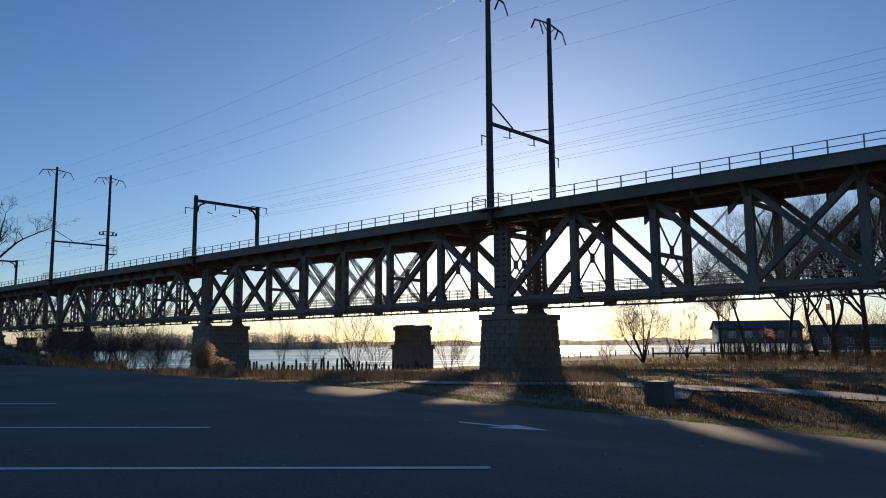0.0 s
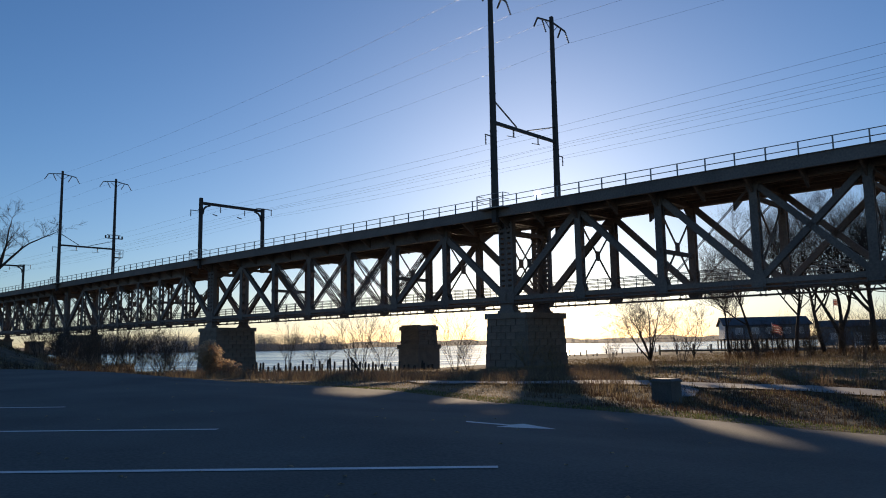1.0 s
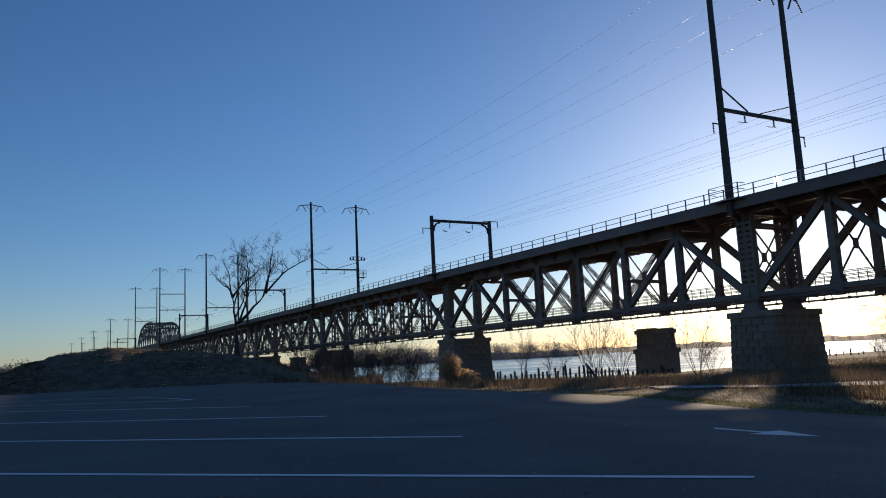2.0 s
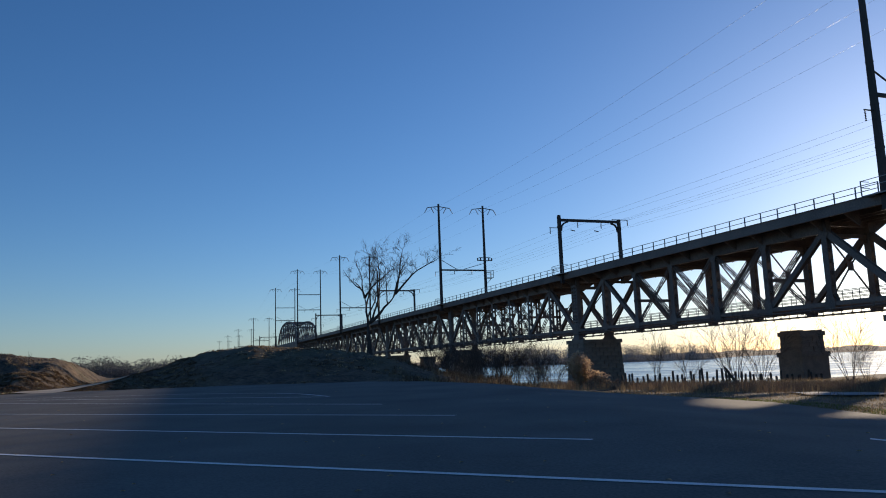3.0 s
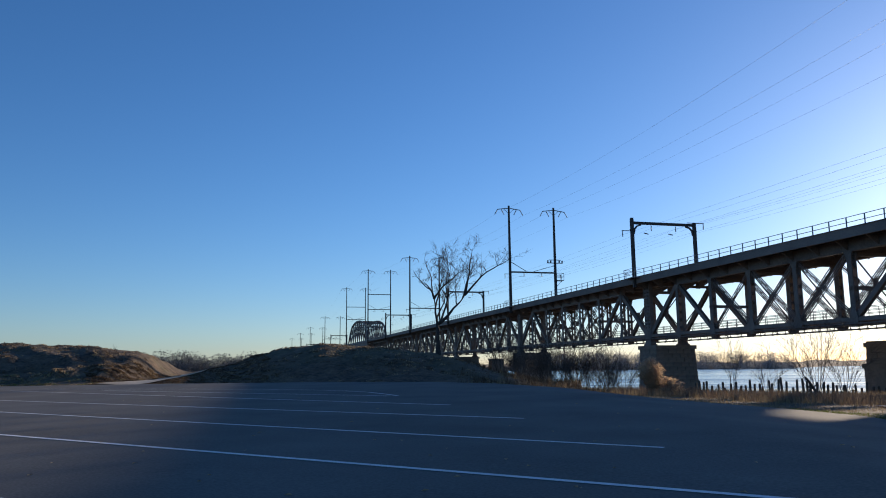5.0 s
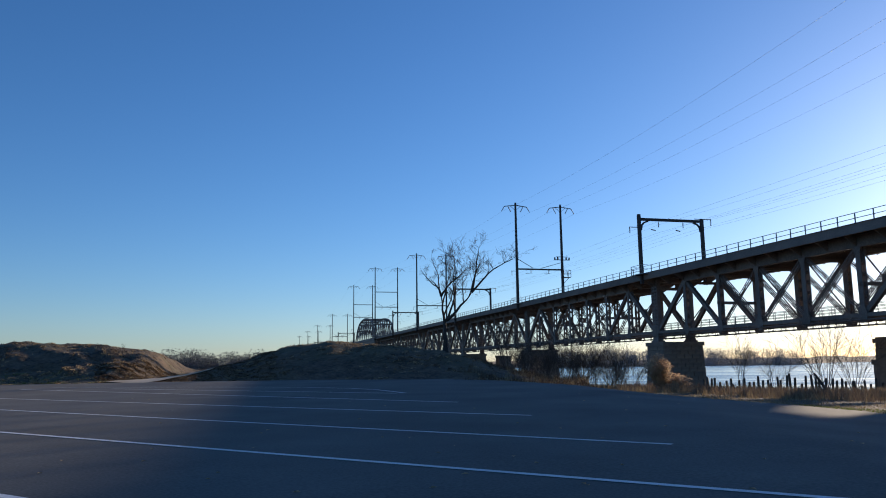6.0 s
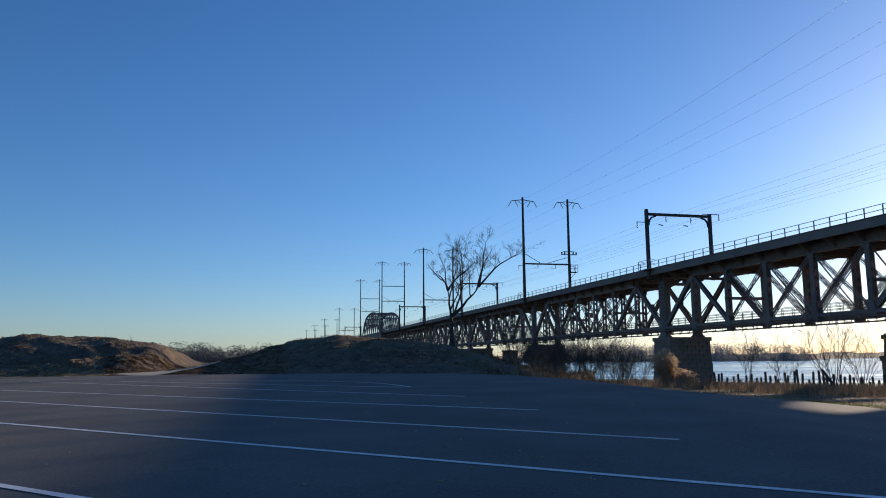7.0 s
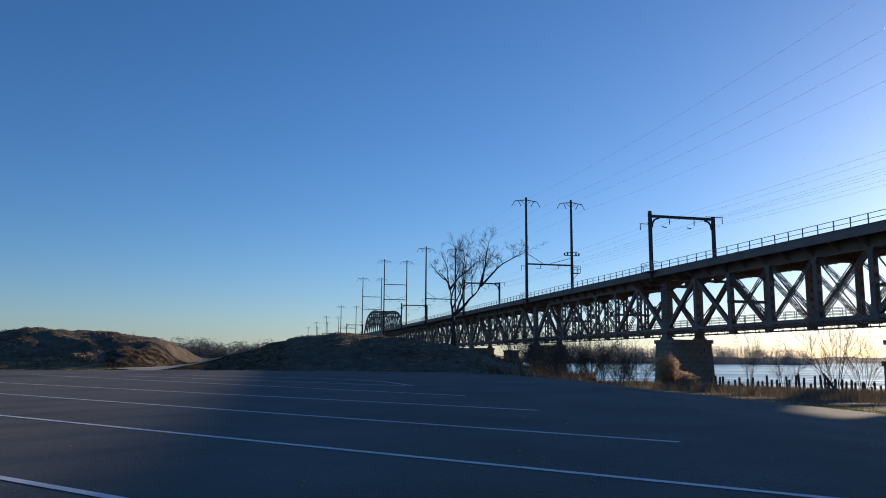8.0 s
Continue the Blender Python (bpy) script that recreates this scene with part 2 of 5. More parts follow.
WATER_Z = -2.4


def lot_z(x, y):
    t = np.maximum(0, x + 0.25 * y - 4)
    return 0.015 * (0.35 * x + 0.94 * y) - 0.8 * (1 - np.exp(-0.1625 * t * t / (t + 1.5)))


def seg_dist(x, y, pts, closed):
    """Distance to a polyline, and for an open one the side: positive on the camera's side."""
    best = np.full(np.shape(x), 1e9)
    sign = np.ones(np.shape(x))
    for (ax, ay), (bx, by) in zip(pts, pts[1:] + pts[:1] if closed else pts[1:]):
        dx, dy = bx - ax, by - ay
        k = np.clip(((x - ax) * dx + (y - ay) * dy) / (dx * dx + dy * dy), 0, 1)
        dd = np.hypot(x - ax - k * dx, y - ay - k * dy)
        s = np.where((dx * (y - ay) - dy * (x - ax)) < 0, 1.0, -1.0)
        sign = np.where(dd < best, s, sign)
        best = np.minimum(dd, best)
    return best, sign


def inside(x, y, pts):
    res = np.zeros(np.shape(x), bool)
    for (ax, ay), (bx, by) in zip(pts, pts[1:] + pts[:1]):
        if ay != by:
            res ^= ((ay > y) != (by > y)) & (x < (bx - ax) * (y - ay) / (by - ay) + ax)
    return res


def smooth01(v):
    v = np.clip(v, 0, 1)
    return v * v * (3 - 2 * v)


def rough(x, y):
    return (np.sin(x * 0.9 + 1.3 * np.sin(y * 0.53)) * np.sin(y * 0.8 + 1.1 * np.sin(x * 0.47)) + 0.5 * np.sin(x * 2.1 + y * 1.3) * np.sin(y * 2.6 - x * 0.7)) / 1.5


CREST_AZ = [-75, -60, -45, -42, -39, -37, -35, -33.5, -32.3, -31.2, -30, -28, -26.3, -23, -18.8, -16.5, -14.6, -12.2, -11.2, -10.4, -6.7]
CREST_EL = [1.3, 1.7, 1.85, 1.9, 1.74, 1.4, 1.15, 0.72, 0.4, 0.4, 0.55, 1.0, 1.42, 1.8, 1.55, 1.22, 0.85, 0.36, -0.05, -0.4, -1.2]


# sandy track climbing gently through the gap: azimuth, distance, height
TRACK_AZ = [-37.2, -36.0, -34.7, -33.4, -32.4, -31.6, -31.0, -30.3, -29.4]
TRACK_R = [44.8, 45.8, 47.2, 50, 54, 59, 65, 72, 80]
TRACK_Z = [0.42, 0.43, 0.47, 0.58, 0.72, 0.92, 1.1, 1.28, 1.3]
TRACK = [(r * math.sin(radians(a)), r * math.cos(radians(a))) for a, r in zip(TRACK_AZ, TRACK_R)]


def ground_z(x, y):
    x, y = np.asarray(x, float), np.asarray(y, float)
    r, az = np.hypot(x, y), np.degrees(np.arctan2(x, y))
    near, side = seg_dist(x, y, SHORE, False)
    f = near * side
    lot_d, _ = seg_dist(x, y, LOT, True)
    in_lot = inside(x, y, LOT)
    out = np.where(in_lot, 0, lot_d)
    field = np.clip(lot_z(x, y), -0.6, 0.5) * np.exp(-out / 60) - 0.25 * smooth01(out / 25)
    field = field + 0.35 * smooth01((x - 20) / 40) * smooth01((120 - y) / 40)
    field = field - 0.75 * smooth01((out - 4) / 32) * smooth01((30 - az) / 8) * smooth01((az + 8) / 8)
    bank = WATER_Z - 0.1 + 0.034 * f
    z = -np.logaddexp(-field * 4, -bank * 4) / 4
    bed = WATER_Z - 0.1 + np.clip(0.12 * f, -4, 0)
    z = np.where(f < 0, bed, np.maximum(z, WATER_Z - 0.1))
    # mounds beyond the far edge of the lot
    crest = EYE + (r * 0 + 53) * np.tan(np.radians(np.interp(az, CREST_AZ, CREST_EL))) + 3 * 0.035 * np.clip((-az - 30) / 15, 0, 1)
    rise = smooth01(out / 14) * (1 - smooth01((out - 17) / 30))
    hump = np.where((az > -80) & (az < -4) & ~in_lot, np.maximum(crest - z, 0) * rise, 0)
    z = z + hump
    # far bank and hills
    far = np.interp(az, [-60, -5, 10, 13, 20, 60], [620, 690, 720, 1300, 1650, 1650])
    back = smooth01((r - far) / 40) * (1.8 + np.abs(WATER_Z))
    hills = smooth01((r - far - 100) / 1100) * np.interp(az, [-60, 10, 16, 22, 27, 30, 34, 38, 46], [4, 6, 14, 11, 13, 9, 17, 12, 10]) * (1 + 0.25 * np.sin(az * 1.7) + 0.12 * np.sin(az * 5.1))
    z = np.where((r > far) & (f < 0), WATER_Z - 0.2 + back + hills, z)
    lump = np.clip(hump, 0, 1)
    # the cutting that carries the track
    td, _ = seg_dist(x, y, TRACK, False)
    tr, tz = np.interp(az, TRACK_AZ, TRACK_R), np.interp(az, TRACK_AZ, TRACK_Z)
    edge = np.clip(-37.0 - az, 0, 30) * 1.2 + np.clip(az + 30.2, 0, 30) * 1.2
    cut = np.where(r < tr, EYE + (tz - EYE) * r / tr - 0.07, tz + 0.8 * (r - tr)) + edge
    low_side = (az > -60) & (az < -20) & ~in_lot & (f > 0)
    carved = np.where(low_side, smooth01((z + 0.35 - cut) / 0.5) * smooth01((az + 38.0) / 2), 0)
    z = np.where(low_side, np.minimum(z, cut), z)
    w = (1 - smooth01((td - 1.6) / 2.5)) * ~in_lot
    z = z * (1 - w) + tz * w
    lump = lump * smooth01((td - 0.8) / 2) * (1 - 0.75 * carved)
    lump = lump * (0.4 + 0.28 * smooth01((-34 - az) / 4))
    bumps = rough(x, y) * (0.03 + 0.12 * lump) + 0.16 * lump * rough(x * 0.4 + 9, y * 0.4) + 0.14 * lump * rough(x * 0.85 - 3, y * 0.9 + 7) + 0.42 * lump * rough(x * 1.7 + 4, y * 1.7 - 2) * (0.4 + np.abs(rough(x * 0.31, y * 0.37 + 5)))
    z = z + np.where(in_lot, -0.06, bumps * smooth01(out / 1.5))
    swale = smooth01((out - 0.4) / 2.5) * (1 - smooth01((out - 4.5) / 3)) * smooth01((x - 9) / 4)
    z = z - 0.2 * swale
    z = np.where(in_lot, lot_z(x, y) - 0.06, np.where(out < 1.2, (lot_z(x, y) - 0.03) * (1 - out / 1.2) + z * out / 1.2, z))
    return z


def gz(x, y):
    return float(ground_z(np.array([x]), np.array([y]))[0])


def at(az, r):
    return r * math.sin(radians(az)), r * math.cos(radians(az))


def build_ground():
    rings = np.concatenate([np.linspace(0.5, 24, 40), np.linspace(24.7, 80, 80), np.geomspace(81, 260, 60), np.geomspace(270, 4600, 50)])
    azs = np.radians(np.concatenate([np.linspace(-60, 62, 300), np.linspace(66, 296, 58)]))
    rr, aa = np.meshgrid(rings, azs, indexing="ij")
    x, y = rr * np.sin(aa), rr * np.cos(aa)
    z = ground_z(x, y)
    n, k = rr.shape
    verts = np.stack([x, y, z], -1).reshape(-1, 3).tolist()
    verts.append([0, 0, gz(0, 0)])
    faces = []
    for i in range(n - 1):
        for j in range(k):
            q = (j + 1) % k
            faces.append((i * k + j, (i + 1) * k + j, (i + 1) * k + q, i * k + q))
    faces += [(n * k, j, (j + 1) % k) for j in range(k)]
    g = Geo()
    g.v, g.f = verts, faces
    ob = single("ground", g, GROUND, "rough winter ground of dry grass and earth", "ground", kind="structure", smooth=True)
    return ob


build_ground()

# river: one sheet from the near bank to the hills
g = Geo()
wx, wy = np.meshgrid(np.linspace(-2600, 2600, 27), np.linspace(40, 4400, 23), indexing="ij")
for i in range(26):
    for j in range(22):
        g.f.append((i * 23 + j, (i + 1) * 23 + j, (i + 1) * 23 + j + 1, i * 23 + j + 1))
g.v = np.stack([wx, wy, wx * 0 + WATER_Z], -1).reshape(-1, 3).tolist()
single("water", g, WATER, "wide calm river with small ripples reflecting the sky", "river", kind="structure")

# parking lot
g = Geo()
rim = []
for (ax, ay), (bx, by) in zip(LOT, LOT[1:] + LOT[:1]):
    k = max(2, int(math.hypot(bx - ax, by - ay) / 1.2))
    rim += [(ax + (bx - ax) * i / k, ay + (by - ay) * i / k) for i in range(k)]
n, turns = len(rim), 45
for j in range(1, turns + 1):
    g.v += [(x * j / turns, y * j / turns, float(lot_z(x * j / turns, y * j / turns))) for x, y in rim]
g.v += [(x, y, float(lot_z(x, y)) - 0.12) for x, y in rim] + [(0, 0, 0)]
for j in range(turns):
    g.f += [(j * n + i, (j + 1) * n + i, (j + 1) * n + (i + 1) % n, j * n + (i + 1) % n) for i in range(n)]
g.f += [(turns * n + n, (i + 1) % n, i) for i in range(n)]
single("parking_lot", g, ASPHALT, "worn dark asphalt parking lot with white lines", "pavement", kind="structure")


def stripe(name, pts, w, label, group):
    g = Geo()
    for i, (x, y) in enumerate(pts):
        ax, ay = pts[max(i - 1, 0)]
        bx, by = pts[min(i + 1, len(pts) - 1)]
        k = math.hypot(bx - ax, by - ay)
        nx, ny = -(by - ay) / k * w / 2, (bx - ax) / k * w / 2
        for s in (-1, 1):
            g.v.append((x + nx * s, y + ny * s, lot_z(x, y) + 0.005))
    g.f = [(2 * i, 2 * i + 2, 2 * i + 3, 2 * i + 1) for i in range(len(pts) - 1)]
    return single(name, g, LINE, label, "road marking", group, "structure")


STALL = "thin white painted parking line on asphalt"
for a, b in (((3.6, 2.55), (-16, 9.0)), ((2.37, 5.93), (-22, 14.75)), ((0.27, 9.6), (-27, 20.1)), ((-2.0, 13.82), (-29, 24.0)), ((-4.29, 17.67), (-26.5, 28.0)), ((-7.2, 22.0), (-21.5, 27.6))):
    pts = [(a[0] + (b[0] - a[0]) * k / 12, a[1] + (b[1] - a[1]) * k / 12) for k in range(13)]
    stripe("parking_line", pts, 0.11, STALL, "parking lines")
stripe("curved_line", [(-6.98, 22.1), (-7.75, 23.2), (-8.75, 24.5), (-10.1, 25.7), (-11.9, 26.7), (-14.1, 27.5), (-18, 28.4), (-22.5, 29.2), (-26.6, 30.0)], 0.1, "curved white painted line closing the row", "parking lines")
g = Geo()
arrow = [(3.61, 10.2), (3.69, 10.42), (4.2, 10.02), (4.52, 10.28), (4.66, 9.5), (3.78, 9.52), (4.1, 9.84)]
g.v = [(x, y, lot_z(x, y) + 0.005) for x, y in arrow]
g.f = [tuple(range(7))]
single("arrow_marking", g, LINE, "white painted direction arrow on asphalt", "road marking", kind="structure")


def draped(name, pts, w, material, label, lift=0.03, cat="path"):
    """A strip laid over the ground along pts."""
    g = Geo()
    line = []
    for (ax, ay), (bx, by) in zip(pts, pts[1:]):
        k = max(2, int(math.hypot(bx - ax, by - ay) / 0.6))
        line += [(ax + (bx - ax) * i / k, ay + (by - ay) * i / k) for i in range(k)]
    line.append(pts[-1])
    m = 5
    for i, (x, y) in enumerate(line):
        ax, ay = line[max(i - 2, 0)]
        bx, by = line[min(i + 2, len(line) - 1)]
        k = math.hypot(bx - ax, by - ay)
        for s in range(m):
            o = (s / (m - 1) - 0.5) * w * (1 + 0.12 * math.sin(i * 0.9 + s))
            px, py = x - (by - ay) / k * o, y + (bx - ax) / k * o
            g.v.append((px, py, gz(px, py) + lift))
    for i in range(len(line) - 1):
        for s in range(m - 1):
            g.f.append((i * m + s, (i + 1) * m + s, (i + 1) * m + s + 1, i * m + s + 1))
    return single(name, g, material, label, cat, kind="structure", smooth=True)


FOOTPATH = [(7.2, 26.3), (9.6, 26.2), (12.9, 24.9), (15.07, 22.89), (15.9, 21.5), (17.1, 20.0), (17.8, 18.0), (18.2, 15.9), (19.5, 9), (22, 0)]
draped("path_spur", [(15.0, 22.2), (13.6, 19.6), (12.4, 18.0)], 1.1, CONCRETE, "short pale concrete spur joining the path", 0.045)
draped("footpath", FOOTPATH, 2.8, CONCRETE, "pale worn concrete footpath beside the lot", 0.05)
draped("sandy_track", TRACK, 2.9, SAND, "sandy track through a gap between mounds", 0.06)

# ---- railway bridge: local x across the deck, y along it, z up ----
BRIDGE = Matrix.Rotation(radians(28.9), 4, "Z") @ Matrix.Translation((56.37, 0, 0))
SPAN = 55.0
NEAR, FAR = 2.2, 7.6
DECK = 14.1
STEP = (SPAN - 0.8) / 7
NODES = [0.4 + STEP * j for j in range(8)]
TOP, BOT = 12.5, 5.4


def railing(parent, x, z, y0, y1, step, height=1.04, mids=1, thick=0.045):
    """Posts and rails along the bridge, as parts."""
    post = Geo().box(-thick, -thick, 0, thick, thick, height).mesh("rail_post")
    post.materials.append(RAIL)
    n = int((y1 - y0) / step)
    for i in range(n + 1):
        piece("rail_post", post, parent, Matrix.Translation((x, y0 + i * (y1 - y0) / n, z)))
    for k in range(mids + 1):
        zz = z + height - 0.02 - k * height / (mids + 1)
        part("handrail", Geo().tube([(x, y0, zz), (x, y1, zz)], 0.035, 6), RAIL, parent)


def deck_span(chord=12.15, ends=False, heavy=True, FAR=7.6):
    s = thing("bridge_span", BRIDGE, "dark riveted steel deck truss railway span on stone piers", "bridge", "bridge spans")
    # deck
    part("deck", Geo().box(0.12, 0, 13.72, 10.18, SPAN, 13.98), TIE, s, "timber bridge deck")
    for x0, x1 in ((0.0, 0.12), (10.18, 10.3)):
        low = 13.2 if x0 < 5 else 13.45
        g = Geo().box(x0, 0, low, x1, SPAN, DECK)
        g.box(x0 - 0.1, 0, low - 0.06, x1 + 0.1, SPAN, low).box(x0 - 0.1, 0, 14.1, x1 + 0.1, SPAN, 14.15)
        part("edge_girder", g, STEEL, s)
    for x in (3.0, 4.3, 6.0, 7.3):
        part("stringer", Geo().box(x - 0.12, 0, 13.2, x + 0.12, SPAN, 13.7), STEEL, s)
    for x in (2.35, 3.8, 6.5, 7.95):
        part("track_rail", Geo().box(x - 0.04, 0, 14.16, x + 0.04, SPAN, 14.32), RAIL, s)
    tie = Geo().box(-1.3, -0.11, 13.99, 1.3, 0.11, 14.155).mesh("tie")
    tie.materials.append(TIE)
    for c in (3.07, 7.22):
        for i in range(46):
            piece("tie", tie, s, Matrix.Translation((c, 0.6 + i * 1.19, 0)))
    # cantilever brackets
    gb = Geo()
    gb.hexa(((0.12, -0.08, 13.35), (2.2, -0.08, 12.1), (2.2, 0.08, 12.1), (0.12, 0.08, 13.35), (0.12, -0.08, 13.72), (2.2, -0.08, 13.72), (2.2, 0.08, 13.72), (0.12, 0.08, 13.72)))
    br = gb.mesh("bracket")
    br.materials.append(STEEL)
    for y in [NODES[0] + STEP / 2 * i for i in range(15)]:
        piece("bracket", br, s, Matrix.Translation((0, y, 0)))
        piece("bracket", br, s, Matrix.Translation((9.8, y, 0)) @ Matrix.Rotation(math.pi, 4, "Z") @ Matrix.Translation((-0.5, 0, 0)))
    for y in NODES:
        part("floor_beam", Geo().box(NEAR, y - 0.15, 12.9, FAR, y + 0.15, 13.7).box(NEAR, y - 0.28, 12.84, FAR, y + 0.28, 12.9), STEEL, s)
    # trusses
    for x in (NEAR, FAR):
        ya, yb = (0.1, SPAN - 0.1) if ends else (NODES[1] - 0.4, NODES[6] + 0.4)
        g = Geo().box(x - 0.32, ya, chord, x + 0.32, yb, 13.3)
        g.box(x - 0.4, ya, 13.3, x + 0.4, yb, 13.36)
        part("top_chord", g, STEEL, s)
        g = Geo().box(x - 0.3, 0.1, 5.24, x - 0.12, SPAN - 0.1, 5.64).box(x + 0.12, 0.1, 5.24, x + 0.3, SPAN - 0.1, 5.64)
        g.box(x - 0.12, 0.1, 5.55, x + 0.12, SPAN - 0.1, 5.62)
        part("bottom_chord", g, STEEL, s)
        for j, y in enumerate(NODES):
            g = Geo()
            w = 0.85 if j in (0, 7) else 0.6
            if j in (0, 7):
                g.box(x - 0.3, y - w / 2, 4.9, x + 0.3, y - w / 2 + 0.2, 13.2).box(x - 0.3, y + w / 2 - 0.2, 4.9, x + 0.3, y + w / 2, 13.2)
                for k in range(15):
                    g.box(x - 0.27, y - w / 2 + 0.2, 5.2 + k * 0.52, x + 0.27, y + w / 2 - 0.2, 5.5 + k * 0.52)
            else:
                # two channels laced together
                for e in (-1, 1):
                    g.box(x + e * 0.27 - 0.05, y - w / 2, 5.1, x + e * 0.27 + 0.05, y + w / 2, chord + 0.1)
                for k in range(int((chord - 5.3) / 0.55)):
                    z = 5.4 + 0.55 * k
                    g.beam((x - 0.25, y, z), (x + 0.25, y, z + 0.5 * (1 if k % 2 else -1)), 0.07, w * 0.7, up=(0, 1, 0))
            part("post", g, STEEL, s)
            # gusset plates on both faces of each joint
            q, t = 0.55, chord - 0.55
            low_plate = [(-q, 5.7), (-q, 5.2), (-0.36, 4.75), (0.36, 4.75), (q, 5.2), (q, 5.7), (0.34, 6.3), (-0.34, 6.3)]
            top_plate = [(-0.55, chord + 0.05), (-0.34, t), (0.34, t), (0.55, chord + 0.05)]
            for e in (-0.36, 0.34):
                for plate in (low_plate, top_plate) if j not in (0, 7) else (low_plate,):
                    n = len(plate)
                    g = Geo().add([(x + e + k, y + a, b) for k in (0, 0.02) for a, b in plate],
                                  [tuple(range(n)), tuple(range(2 * n - 1, n - 1, -1))] + [(i, (i + 1) % n, n + (i + 1) % n, n + i) for i in range(n)])
                    part("gusset", g, STEEL, s)
            part("pin_block", Geo().box(x - 0.33, y - 0.34, 4.7, x + 0.33, y + 0.34, 5.2), STEEL, s)
        # diagonals: inclined end bars, then bars falling towards the middle, a cross in the centre panel
        up = (1, 0, 0)

        def bar(j0, top0, j1, w, laced):
            a = (x, NODES[j0], chord + 0.2 if top0 else 5.5)
            b = (x, NODES[j1], 5.5 if top0 else chord + 0.2)
            g = Geo()
            if laced:
                for e in (-0.14, 0.14):
                    g.laced((x + e, a[1], a[2]), (x + e, b[1], b[2]), 0.09, w, up=(0, 1, 0), step=0.8)
            elif w < 0.2:
                # pair of round rods with a turnbuckle
                for e in (-0.13, 0.13):
                    p, q = Vector(a) + Vector((e, 0, 0)), Vector(b) + Vector((e, 0, 0))
                    g.tube([p, q], 0.035, 6)
                    g.tube([p.lerp(q, 0.47), p.lerp(q, 0.53)], 0.075, 6)
            else:
                v = (Vector(b) - Vector(a)).normalized()
                side = v.cross(Vector((1, 0, 0)))
                for e in (-0.2, 0.2):
                    o = Vector((e, 0, 0))
                    g.beam(Vector(a) + o, Vector(b) + o, 0.09, w, up=side)
                g.beam(a, b, 0.4, w * 0.55, up=side)
            part("diagonal", g, STEEL, s)

        for m in (0, 1):
            f = (lambda j: j) if m == 0 else (lambda j: 7 - j)
            bar(f(1), True, f(0), 0.6, False)
            bar(f(1), True, f(2), 0.5, False)
            bar(f(2), True, f(3), 0.52, heavy)
            bar(f(3), True, f(2), 0.3 if heavy else 0.16, heavy)
            bar(f(3), True, f(4), 0.46, heavy)
    # sway frames between the two trusses
    for j, y in enumerate(NODES):
        g = Geo()
        for za, zb in ((6.2, 11.9), (11.9, 6.2)):
            g.beam((NEAR + 0.2, y, za), (FAR - 0.2, y, zb), 0.1, 0.13, up=(0, 1, 0))
        g.box((NEAR + FAR) / 2 - 0.32, y - 0.06, 8.6, (NEAR + FAR) / 2 + 0.32, y + 0.06, 9.5)
        part("sway_brace", g, STEEL, s)
        g = Geo().box(NEAR, y - 0.12, 11.75, FAR, y + 0.12, 12.1)
        for x, e in ((NEAR + 0.2, 1), (FAR - 0.2, -1)):
            g.hexa(((x, y - 0.05, 11.2), (x + e * 0.1, y - 0.05, 11.2), (x + e * 0.1, y + 0.05, 11.2), (x, y + 0.05, 11.2), (x, y - 0.05, 11.8), (x + e * 0.9, y - 0.05, 11.8), (x + e * 0.9, y + 0.05, 11.8), (x, y + 0.05, 11.8)))
        part("top_strut", g, STEEL, s)
        part("bottom_strut", Geo().box(NEAR, y - 0.14, 5.1, FAR, y + 0.14, 5.4), STEEL, s)
        if j in (2, 5):
            part("walk_beam", Geo().box(NEAR - 0.5, y - 0.1, 8.35, FAR + 0.5, y + 0.1, 8.72), STEEL, s)
    for j in range(7):
        for a, b in ((NEAR, FAR), (FAR, NEAR)):
            g = Geo().beam((a, NODES[j], 5.2), (b, NODES[j + 1], 5.2), 0.12, 0.14)
            part("lateral_brace", g, STEEL, s)
    for x, z, r in ((NEAR - 0.5, 4.98, 0.07), (NEAR + 0.75, 4.86, 0.09), (FAR - 0.7, 4.72, 0.08), (FAR + 0.45, 4.74, 0.06)):
        g = Geo().tube([(x, 0, z), (x, SPAN, z)], r, 8)
        for i in range(24):
            y = 1.1 + i * 2.3
            g.box(x - 0.03, y - 0.03, z, x + 0.03, y + 0.03, 5.3).box(x - r - 0.04, y - 0.07, z - r - 0.04, x + r + 0.04, y + 0.07, z + r + 0.04)
        part("service_pipe", g, STEEL, s)
    # inspection walkway on the far truss
    w = Geo()
    for i in range(9):
        w.box(8.1 + i * 0.16, 0, 6.08, 8.22 + i * 0.16, SPAN, 6.14)
    part("walkway", w, STEEL, s, "grated inspection walkway")
    for y in NODES:
        part("walk_bracket", Geo().box(FAR, y - 0.06, 5.9, 9.55, y + 0.06, 6.08), STEEL, s)
    railing(s, 8.15, 6.14, 0.2, SPAN - 0.2, 1.95, 1.05, 2, 0.03)
    railing(s, 9.5, 6.14, 0.2, SPAN - 0.2, 1.95, 1.05, 2, 0.03)
    railing(s, 0.06, DECK + 0.02, 0.3, SPAN - 0.6, 2.24, 1.04, 1, 0.045)
    railing(s, 10.24, DECK + 0.02, 0.3, SPAN - 0.6, 2.24, 1.04, 1, 0.045)
    return s


def along(y, k=1.0):
    return BRIDGE @ Matrix.Translation((0, y, 0)) @ Matrix.Diagonal((1, k, 1, 1))


